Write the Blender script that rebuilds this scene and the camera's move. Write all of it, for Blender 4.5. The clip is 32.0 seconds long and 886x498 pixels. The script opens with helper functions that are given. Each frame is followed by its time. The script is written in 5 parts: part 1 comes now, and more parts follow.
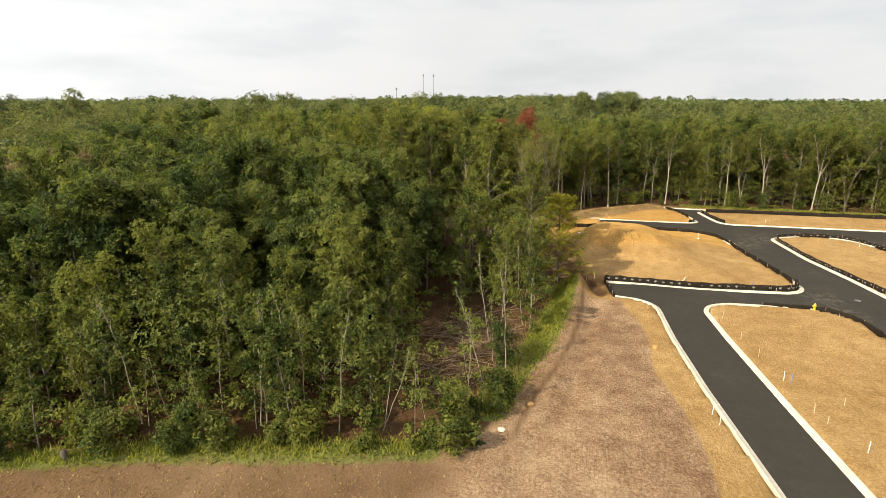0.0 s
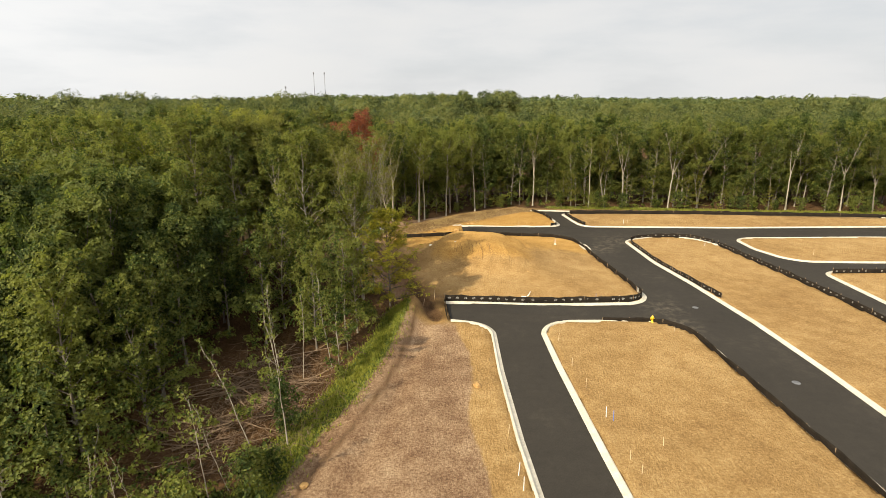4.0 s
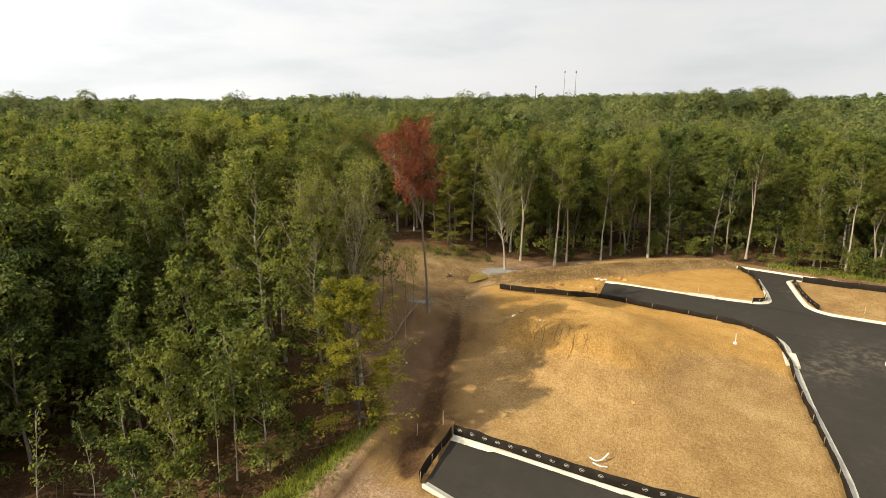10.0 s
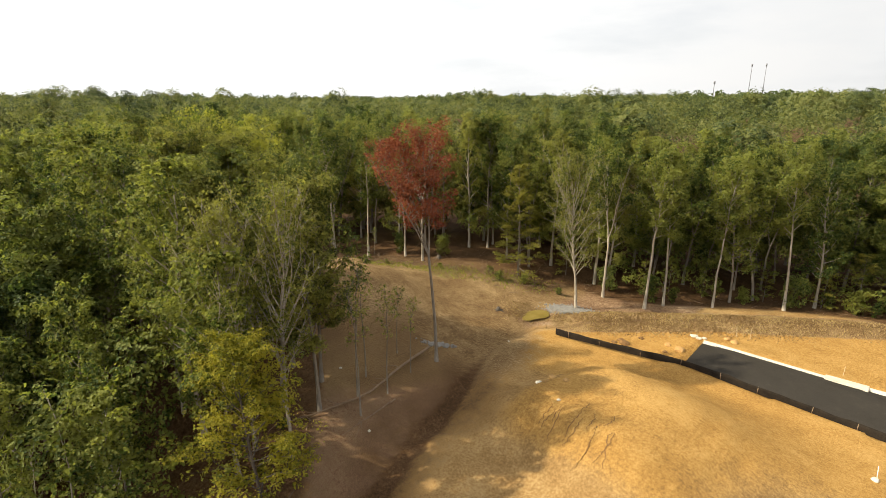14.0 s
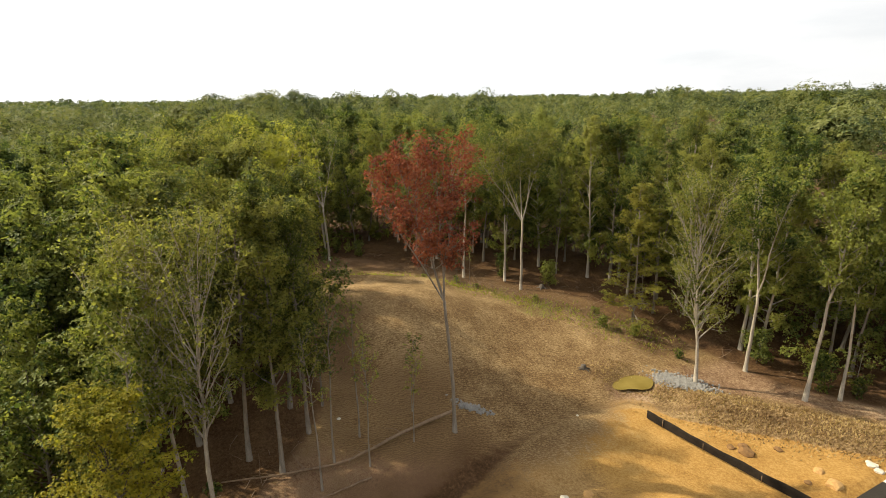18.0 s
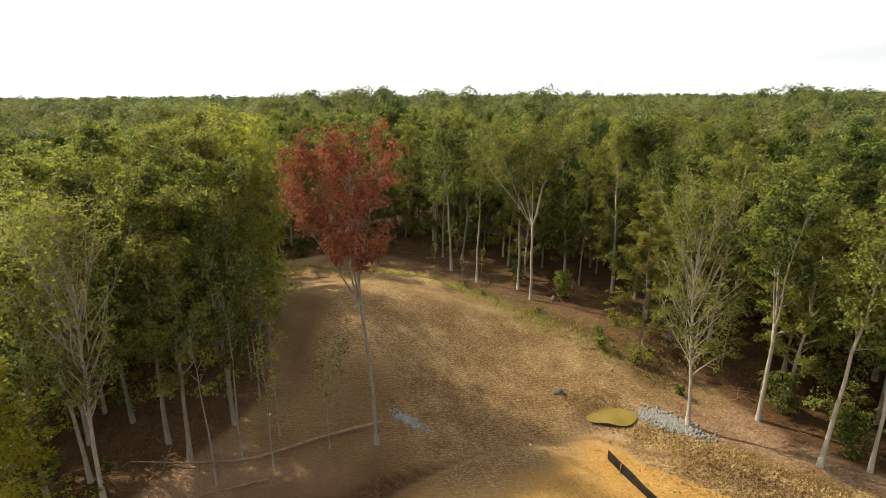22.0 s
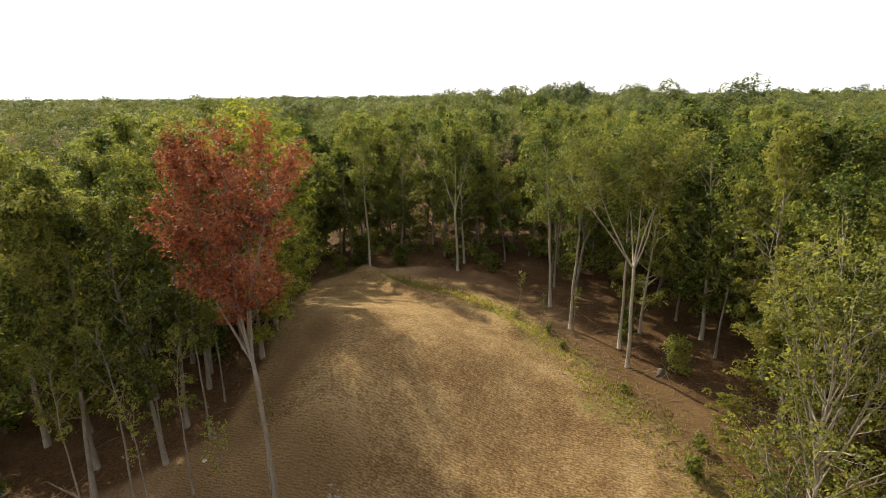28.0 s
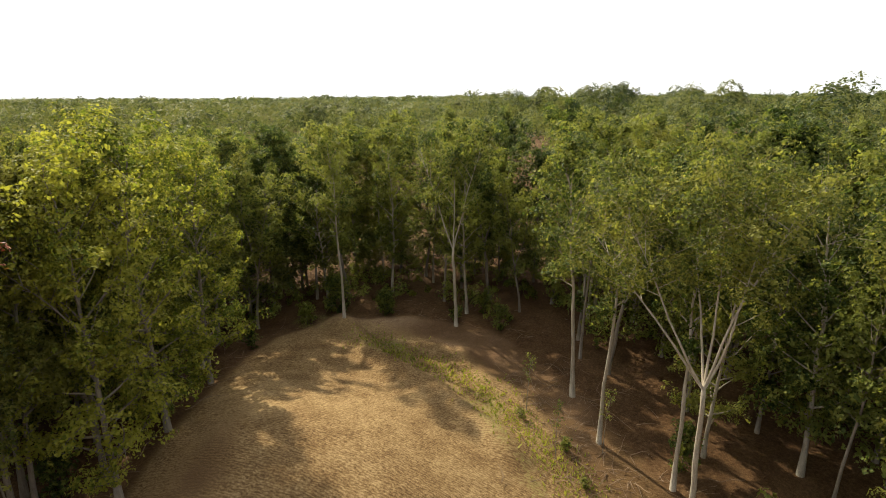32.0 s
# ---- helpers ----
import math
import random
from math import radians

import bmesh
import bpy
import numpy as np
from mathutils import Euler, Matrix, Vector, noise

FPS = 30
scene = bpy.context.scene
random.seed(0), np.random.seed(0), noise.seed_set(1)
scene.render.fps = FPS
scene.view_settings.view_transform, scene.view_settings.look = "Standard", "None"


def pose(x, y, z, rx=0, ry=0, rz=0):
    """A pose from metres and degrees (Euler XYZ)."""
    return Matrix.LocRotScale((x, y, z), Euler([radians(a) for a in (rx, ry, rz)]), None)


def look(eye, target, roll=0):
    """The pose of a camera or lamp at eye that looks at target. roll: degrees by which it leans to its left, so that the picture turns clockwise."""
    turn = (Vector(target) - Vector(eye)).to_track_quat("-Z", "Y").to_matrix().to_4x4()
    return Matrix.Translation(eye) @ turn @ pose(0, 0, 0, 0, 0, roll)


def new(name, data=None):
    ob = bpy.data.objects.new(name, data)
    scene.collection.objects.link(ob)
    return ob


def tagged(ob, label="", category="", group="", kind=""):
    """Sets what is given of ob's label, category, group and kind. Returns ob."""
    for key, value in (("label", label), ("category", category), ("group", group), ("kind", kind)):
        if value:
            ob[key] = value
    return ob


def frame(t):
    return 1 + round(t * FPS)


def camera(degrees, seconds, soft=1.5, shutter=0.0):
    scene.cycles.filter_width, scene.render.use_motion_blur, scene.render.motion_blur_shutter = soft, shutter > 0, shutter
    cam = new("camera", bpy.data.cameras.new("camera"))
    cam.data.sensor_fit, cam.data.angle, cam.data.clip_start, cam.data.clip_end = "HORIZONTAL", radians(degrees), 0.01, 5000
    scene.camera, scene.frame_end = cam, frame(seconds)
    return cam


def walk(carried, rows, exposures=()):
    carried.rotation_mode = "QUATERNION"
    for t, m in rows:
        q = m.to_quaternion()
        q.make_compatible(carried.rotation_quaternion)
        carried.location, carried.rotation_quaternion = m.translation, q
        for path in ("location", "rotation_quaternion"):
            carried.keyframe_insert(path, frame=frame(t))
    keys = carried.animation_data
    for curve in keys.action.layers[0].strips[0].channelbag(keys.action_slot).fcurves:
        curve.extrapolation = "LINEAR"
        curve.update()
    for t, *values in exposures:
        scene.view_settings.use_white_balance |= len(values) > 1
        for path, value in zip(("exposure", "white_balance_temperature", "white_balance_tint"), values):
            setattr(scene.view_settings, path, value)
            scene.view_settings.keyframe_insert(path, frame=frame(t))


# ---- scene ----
cam = camera(79.2, 32.0, soft=0.5)
PATH = [
    (0, (-11.553, -24.166, 23.909), (-12.008, -22.292, 23.379), -0.11),
    (0.5, (-11.664, -23.872, 23.909), (-11.997, -21.973, 23.378), -0.05),
    (1, (-11.515, -23.279, 23.957), (-11.765, -21.367, 23.425), 0.04),
    (1.5, (-10.783, -22.395, 24.022), (-10.984, -20.477, 23.490), -0.03),
    (2, (-9.719, -21.217, 24.106), (-9.888, -19.296, 23.575), -0.17),
    (2.5, (-8.336, -19.729, 24.134), (-8.484, -17.807, 23.602), -0.26),
    (3, (-6.615, -17.875, 24.157), (-6.749, -15.953, 23.624), -0.26),
    (3.5, (-4.761, -15.898, 24.201), (-4.887, -13.975, 23.667), -0.22),
    (4, (-2.805, -13.671, 24.298), (-2.928, -11.748, 23.762), -0.23),
    (4.5, (-0.837, -11.147, 24.381), (-0.960, -9.224, 23.846), -0.17),
    (6.5, (4.139, 1.674, 24.439), (4.003, 3.595, 23.902), -0.11),
    (7, (5.122, 4.461, 24.500), (4.983, 6.382, 23.963), -0.00),
    (7.5, (6.158, 7.107, 24.521), (5.993, 9.027, 23.985), 0.12),
    (8, (7.294, 9.492, 24.527), (7.048, 11.403, 23.992), 0.08),
    (8.5, (8.212, 11.705, 24.501), (7.770, 13.580, 23.967), 0.15),
    (9, (9.226, 13.844, 24.536), (8.478, 15.620, 24.001), 0.05),
    (9.5, (10.129, 15.708, 24.585), (9.210, 17.402, 24.051), -0.26),
    (10, (10.670, 17.384, 24.573), (9.686, 19.041, 24.038), -0.21),
    (10.5, (11.029, 19.188, 24.606), (9.981, 20.806, 24.071), -0.19),
    (11, (11.506, 21.201, 24.627), (10.381, 22.766, 24.091), -0.21),
    (11.5, (11.929, 23.426, 24.629), (10.750, 24.950, 24.093), -0.28),
    (12, (12.236, 25.729, 24.567), (11.010, 27.214, 24.028), 0.00),
    (12.5, (12.750, 27.995, 24.559), (11.451, 29.417, 24.020), 0.08),
    (13, (13.295, 30.359, 24.629), (11.932, 31.719, 24.090), -0.13),
    (13.5, (13.646, 32.612, 24.644), (12.251, 33.939, 24.103), -0.13),
    (14, (13.731, 34.963, 24.680), (12.303, 36.254, 24.137), -0.13),
    (14.5, (13.747, 37.323, 24.709), (12.221, 38.498, 24.168), -0.25),
    (15, (13.534, 39.556, 24.744), (11.918, 40.604, 24.203), -0.35),
    (15.5, (13.298, 41.801, 24.841), (11.620, 42.745, 24.298), -0.39),
    (17.5, (12.004, 49.554, 24.968), (10.225, 50.288, 24.425), -0.68),
    (18, (12.115, 51.340, 24.942), (10.309, 52.004, 24.399), -0.79),
    (18.5, (12.189, 52.957, 24.880), (10.366, 53.574, 24.337), -0.74),
    (19, (12.306, 54.485, 24.789), (10.472, 55.071, 24.246), -0.55),
    (19.5, (12.467, 55.987, 24.715), (10.628, 56.555, 24.171), -0.48),
    (20, (12.593, 57.349, 24.675), (10.739, 57.865, 24.131), -0.39),
    (20.5, (12.652, 58.765, 24.602), (10.776, 59.192, 24.058), -0.32),
    (21, (12.704, 60.173, 24.548), (10.811, 60.524, 24.004), -0.21),
    (21.5, (12.713, 61.688, 24.503), (10.813, 61.997, 23.959), -0.16),
    (22, (12.650, 63.514, 24.486), (10.744, 63.778, 23.941), -0.25),
    (22.5, (12.450, 65.444, 24.479), (10.538, 65.652, 23.932), -0.34),
    (23, (12.041, 67.398, 24.471), (10.122, 67.533, 23.922), -0.43),
    (23.5, (11.437, 69.118, 24.413), (9.514, 69.167, 23.865), -0.56),
    (24, (10.681, 70.439, 24.370), (8.758, 70.416, 23.824), -0.45),
    (24.5, (9.860, 71.582, 24.357), (7.938, 71.493, 23.812), -0.37),
    (26.5, (4.609, 76.208, 23.751), (2.715, 75.869, 23.206), -0.53),
    (27, (3.230, 76.938, 23.725), (1.354, 76.509, 23.180), -0.56),
    (27.5, (1.813, 77.289, 23.722), (-0.048, 76.798, 23.177), -0.53),
    (28, (0.298, 77.462, 23.872), (-1.549, 76.923, 23.327), -0.43),
    (28.5, (-1.407, 77.415, 23.991), (-3.243, 76.840, 23.445), -0.47),
    (29, (-3.222, 77.356, 24.096), (-5.052, 76.760, 23.550), -0.32),
    (29.5, (-5.219, 77.391, 24.155), (-7.046, 76.787, 23.609), -0.16),
    (30, (-7.329, 77.557, 24.227), (-9.152, 76.943, 23.680), -0.19),
    (30.5, (-9.434, 77.664, 24.304), (-11.252, 77.034, 23.757), -0.15),
    (31, (-11.546, 77.593, 24.354), (-13.358, 76.947, 23.808), -0.13),
    (31.5, (-13.674, 77.234, 24.385), (-15.483, 76.580, 23.840), -0.10),
    (32, (-15.944, 76.875, 24.341), (-17.748, 76.207, 23.797), -0.19),
]
walk(cam, [(t, look(eye, target, roll)) for t, eye, target, roll in PATH], [(0, 0.48), (4, 0.40), (9, 0.36), (11, 0.46), (15, 0.58), (18, 0.57), (25, 0.56), (32, 0.60)])

# ---- light ----
SUN_YAW, SUN_UP = 142.0, 38.0
world = bpy.data.worlds.new("sky")
scene.world = world
world.use_nodes = True
wn, wl = world.node_tree.nodes, world.node_tree.links
wn.clear()
w_out = wn.new("ShaderNodeOutputWorld")
w_bg = wn.new("ShaderNodeBackground")
w_sky = wn.new("ShaderNodeTexSky")
w_sky.sky_type = "NISHITA"
w_sky.sun_disc = False
w_sky.sun_elevation = radians(SUN_UP)
w_sky.sun_rotation = radians(-SUN_YAW)
w_sky.dust_density = 2.0
w_co = wn.new("ShaderNodeTexCoord")
w_map = wn.new("ShaderNodeMapping")
w_map.inputs["Scale"].default_value = (1.6, 1.6, 7.0)
w_noise = wn.new("ShaderNodeTexNoise")
w_noise.inputs["Scale"].default_value = 1.7
w_noise.inputs["Detail"].default_value = 8.0
w_noise.inputs["Roughness"].default_value = 0.55
w_ramp = wn.new("ShaderNodeValToRGB")
w_ramp.color_ramp.elements[0].position, w_ramp.color_ramp.elements[0].color = 0.30, (0.84, 0.84, 0.84, 1)
w_ramp.color_ramp.elements[1].position, w_ramp.color_ramp.elements[1].color = 0.52, (0.97, 0.97, 0.97, 1)
w_ramp2 = wn.new("ShaderNodeValToRGB")
w_ramp2.color_ramp.elements[0].position, w_ramp2.color_ramp.elements[0].color = 0.35, (10.5, 10.65, 10.75, 1)
w_ramp2.color_ramp.elements[1].position, w_ramp2.color_ramp.elements[1].color = 0.65, (11.5, 11.4, 11.2, 1)
w_mix = wn.new("ShaderNodeMix")
w_mix.data_type = "RGBA"
wl.new(w_co.outputs["Generated"], w_map.inputs["Vector"])
wl.new(w_map.outputs["Vector"], w_noise.inputs["Vector"])
wl.new(w_noise.outputs["Fac"], w_ramp.inputs["Fac"])
wl.new(w_noise.outputs["Fac"], w_ramp2.inputs["Fac"])
wl.new(w_ramp.outputs["Color"], w_mix.inputs["Factor"])
wl.new(w_sky.outputs["Color"], w_mix.inputs["A"])
# thin cloud is brighter towards the sun
w_dot = wn.new("ShaderNodeVectorMath")
w_dot.operation = "DOT_PRODUCT"
wl.new(w_co.outputs["Generated"], w_dot.inputs[0])
w_dot.inputs[1].default_value = (-math.sin(radians(SUN_YAW)), math.cos(radians(SUN_YAW)), 0.4)
w_glow = wn.new("ShaderNodeMapRange")
w_glow.inputs["From Min"].default_value, w_glow.inputs["From Max"].default_value = -0.6, 1.0
w_glow.inputs["To Min"].default_value, w_glow.inputs["To Max"].default_value = 0.93, 1.5
wl.new(w_dot.outputs["Value"], w_glow.inputs["Value"])
w_mul = wn.new("ShaderNodeVectorMath")
w_mul.operation = "SCALE"
wl.new(w_ramp2.outputs["Color"], w_mul.inputs[0])
wl.new(w_glow.outputs["Result"], w_mul.inputs["Scale"])
wl.new(w_mul.outputs["Vector"], w_mix.inputs["B"])
# the haze thins overhead, where the sky is dimmer than at the horizon
w_sep = wn.new("ShaderNodeSeparateXYZ")
wl.new(w_co.outputs["Generated"], w_sep.inputs[0])
w_up = wn.new("ShaderNodeMapRange")
w_up.inputs["From Min"].default_value, w_up.inputs["From Max"].default_value = 0.12, 1.0
w_up.inputs["To Min"].default_value, w_up.inputs["To Max"].default_value = 1.0, 0.95
wl.new(w_sep.outputs["Z"], w_up.inputs["Value"])
w_all = wn.new("ShaderNodeVectorMath")
w_all.operation = "SCALE"
wl.new(w_mix.outputs["Result"], w_all.inputs[0])
wl.new(w_up.outputs["Result"], w_all.inputs["Scale"])
wl.new(w_all.outputs["Vector"], w_bg.inputs["Color"])
w_bg.inputs["Strength"].default_value = 0.060
wl.new(w_bg.outputs["Background"], w_out.inputs["Surface"])

sun = new("sun", bpy.data.lights.new("sun", "SUN"))
sun.data.energy, sun.data.angle, sun.data.color = 5.0, radians(0.8), (1.0, 0.89, 0.66)
sun.matrix_world = pose(0, 0, 60, 90 - SUN_UP, 0, SUN_YAW + 180)

rng = np.random.default_rng(7)


# ---- helpers of the scene ----
def np_mesh(name, V, F, mats, midx=None, smooth=False):
    """A mesh from arrays of places and faces with equally many corners."""
    V, F = np.asarray(V, np.float32), np.asarray(F, np.int32)
    me = bpy.data.meshes.new(name)
    n, k = F.shape
    me.vertices.add(len(V))
    me.vertices.foreach_set("co", V.ravel())
    me.loops.add(n * k)
    me.loops.foreach_set("vertex_index", F.ravel())
    me.polygons.add(n)
    me.polygons.foreach_set("loop_start", np.arange(0, n * k, k, dtype=np.int32))
    if smooth:
        me.polygons.foreach_set("use_smooth", np.ones(n, bool))
    for m in mats:
        me.materials.append(m)
    if midx is not None:
        me.polygons.foreach_set("material_index", np.asarray(midx, np.int32))
    me.update(calc_edges=True)
    return me


def part(name, data, parent, label=""):
    """A mesh, or a bmesh with a material, as one part under a thing."""
    ob = new(name, data)
    ob.parent = parent
    if label:
        ob["label"] = label
    return ob


def bm_mesh(name, bm, mat, smooth=False):
    me = bpy.data.meshes.new(name)
    bm.to_mesh(me)
    bm.free()
    me.materials.append(mat)
    if smooth:
        me.polygons.foreach_set("use_smooth", np.ones(len(me.polygons), bool))
    return me


def merge(chunks):
    """Joins (V, F) pairs into one pair."""
    Vs, Fs, o = [], [], 0
    for V, F in chunks:
        Vs.append(V)
        Fs.append(np.asarray(F) + o)
        o += len(V)
    return np.concatenate(Vs), np.concatenate(Fs)


def tube(P, R, sides=6, twist=0.0):
    """A tapered tube along places P with radii R, as quads."""
    P, R = np.asarray(P, float), np.asarray(R, float)
    D = np.gradient(P, axis=0)
    D /= np.linalg.norm(D, axis=1)[:, None] + 1e-9
    ref = np.where(np.abs(D[:, 2:3]) > 0.9, [[1.0, 0, 0]], [[0, 0, 1.0]])
    A = np.cross(D, ref)
    A /= np.linalg.norm(A, axis=1)[:, None] + 1e-9
    B = np.cross(D, A)
    a = np.linspace(0, 2 * np.pi, sides, endpoint=False) + twist
    V = P[:, None] + R[:, None, None] * (np.cos(a)[None, :, None] * A[:, None] + np.sin(a)[None, :, None] * B[:, None])
    n = len(P)
    i, j = np.meshgrid(np.arange(n - 1), np.arange(sides), indexing="ij")
    j2 = (j + 1) % sides
    F = np.stack([i * sides + j, i * sides + j2, (i + 1) * sides + j2, (i + 1) * sides + j], -1).reshape(-1, 4)
    caps = []
    if sides % 2 == 0:
        for base in (0, (n - 1) * sides):
            for q in range(sides // 2 - 1):
                caps.append([base + q, base + q + 1, base + sides - 2 - q, base + sides - 1 - q])
    return V.reshape(-1, 3), np.concatenate([F, np.array(caps, int)]) if caps else F


def box(x0, y0, z0, x1, y1, z1):
    V = np.array([[x, y, z] for z in (z0, z1) for y in (y0, y1) for x in (x0, x1)], float)
    F = np.array([[0, 2, 3, 1], [4, 5, 7, 6], [0, 1, 5, 4], [2, 6, 7, 3], [0, 4, 6, 2], [1, 3, 7, 5]])
    return V, F


def smoothstep(a, b, x):
    t = np.clip((x - a) / (b - a), 0, 1)
    return t * t * (3 - 2 * t)


def wave(x, y, s, seed=0.0):
    """A cheap smooth field of hills, -1 to 1."""
    x, y = np.asarray(x) / s, np.asarray(y) / s
    return (np.sin(x * 1.3 + 1.7 * np.sin(y * 0.9 + seed) + seed) + np.sin(y * 1.1 + 1.9 * np.sin(x * 0.7 - seed) + 2 * seed)
            + np.sin((x + y) * 0.83 + 1.3 * np.sin((x - y) * 0.61 + seed))) / 3.0


def rounded(pts, steps=7):
    """A closed ring with its corners rounded: rows of x, y, radius."""
    out = []
    n = len(pts)
    for i in range(n):
        p0, p, p1 = (np.array(pts[(i + k) % n][:2], float) for k in (-1, 0, 1))
        r = pts[i][2]
        a, b = p0 - p, p1 - p
        la, lb = np.linalg.norm(a), np.linalg.norm(b)
        a, b = a / la, b / lb
        half = math.acos(max(-1, min(1, float(a @ b)))) / 2
        if r <= 0 or half > 1.52:
            out.append(p)
            continue
        t = min(r / math.tan(half), 0.48 * la, 0.48 * lb)
        s, e = p + a * t, p + b * t
        for k in range(steps + 1):
            u = k / steps
            out.append((1 - u) ** 2 * s + 2 * u * (1 - u) * (0.3 * (s + e) / 2 + 0.7 * p) + u * u * e)
    return np.array(out)


def dense(ring, step, closed=True):
    """The ring with places about every step."""
    out = []
    n = len(ring)
    for i in range(n if closed else n - 1):
        p, q = ring[i], ring[(i + 1) % n]
        k = max(1, int(np.linalg.norm(q - p) / step))
        out += [p + (q - p) * j / k for j in range(k)]
    if not closed:
        out.append(ring[-1])
    return np.array(out)


def inside(ring, x, y):
    x, y = np.asarray(x, float), np.asarray(y, float)
    hit = np.zeros(x.shape, bool)
    n = len(ring)
    for i in range(n):
        (x0, y0), (x1, y1) = ring[i], ring[(i + 1) % n]
        if y0 == y1:
            continue
        c = ((y0 > y) != (y1 > y)) & (x < (x1 - x0) * (y - y0) / (y1 - y0) + x0)
        hit ^= c
    return hit


def dist_to(ring, x, y, closed=True):
    x, y = np.asarray(x, float), np.asarray(y, float)
    best = np.full(x.shape, 1e9)
    n = len(ring)
    for i in range(n if closed else n - 1):
        (x0, y0), (x1, y1) = ring[i], ring[(i + 1) % n]
        dx, dy = x1 - x0, y1 - y0
        L = dx * dx + dy * dy + 1e-12
        t = np.clip(((x - x0) * dx + (y - y0) * dy) / L, 0, 1)
        best = np.minimum(best, np.hypot(x - x0 - t * dx, y - y0 - t * dy))
    return best


# ---- materials ----
def material(name, rough=0.8, metal=0.0):
    m = bpy.data.materials.new(name)
    m.use_nodes = True
    nt = m.node_tree
    b = nt.nodes["Principled BSDF"]
    b.inputs["Roughness"].default_value = rough
    b.inputs["Metallic"].default_value = metal
    return m, nt, b


def noise_node(nt, scale, detail=4.0, rough=0.6, coord=None, stretch=None):
    t = nt.nodes.new("ShaderNodeTexNoise")
    t.inputs["Scale"].default_value = scale
    t.inputs["Detail"].default_value = detail
    t.inputs["Roughness"].default_value = rough
    if coord is not None:
        if stretch:
            mp = nt.nodes.new("ShaderNodeMapping")
            mp.inputs["Scale"].default_value = stretch
            nt.links.new(coord, mp.inputs["Vector"])
            coord = mp.outputs["Vector"]
        nt.links.new(coord, t.inputs["Vector"])
    return t.outputs["Fac"]


def ramp(nt, fac, stops):
    r = nt.nodes.new("ShaderNodeValToRGB")
    e = r.color_ramp.elements
    while len(e) < len(stops):
        e.new(0.5)
    for el, (p, c) in zip(e, stops):
        el.position, el.color = p, (*c, 1) if len(c) == 3 else c
    nt.links.new(fac, r.inputs["Fac"])
    return r.outputs["Color"]


def mixc(nt, fac, a, b, mode="MIX"):
    m = nt.nodes.new("ShaderNodeMix")
    m.data_type, m.blend_type = "RGBA", mode
    for sock, v in (("Factor", fac), ("A", a), ("B", b)):
        s = m.inputs[sock]
        if isinstance(v, (int, float)):
            s.default_value = v
        elif isinstance(v, tuple):
            s.default_value = (*v, 1)
        else:
            nt.links.new(v, s)
    return m.outputs["Result"]


def bump(nt, b, height, strength=0.4, distance=0.05):
    n = nt.nodes.new("ShaderNodeBump")
    n.inputs["Strength"].default_value = strength
    n.inputs["Distance"].default_value = distance
    nt.links.new(height, n.inputs["Height"])
    nt.links.new(n.outputs["Normal"], b.inputs["Normal"])


def coords(nt):
    return nt.nodes.new("ShaderNodeTexCoord").outputs["Object"]


def position(nt):
    return nt.nodes.new("ShaderNodeNewGeometry").outputs["Position"]


def plain(name, c0, c1, scale=3.0, rough=0.8, metal=0.0, relief=0.3, stretch=None, fine=None):
    """Two colours mixed by noise at two scales, with fine relief."""
    m, nt, b = material(name, rough, metal)
    co = coords(nt)
    a = noise_node(nt, scale, 5, 0.65, co, stretch)
    f = noise_node(nt, fine or scale * 9, 3, 0.6, co, stretch)
    mid = mixc(nt, 0.4, a, f)
    nt.links.new(ramp(nt, mid, [(0.35, c0), (0.65, c1)]), b.inputs["Base Color"])
    if relief:
        bump(nt, b, f, relief, 0.02)
    return m


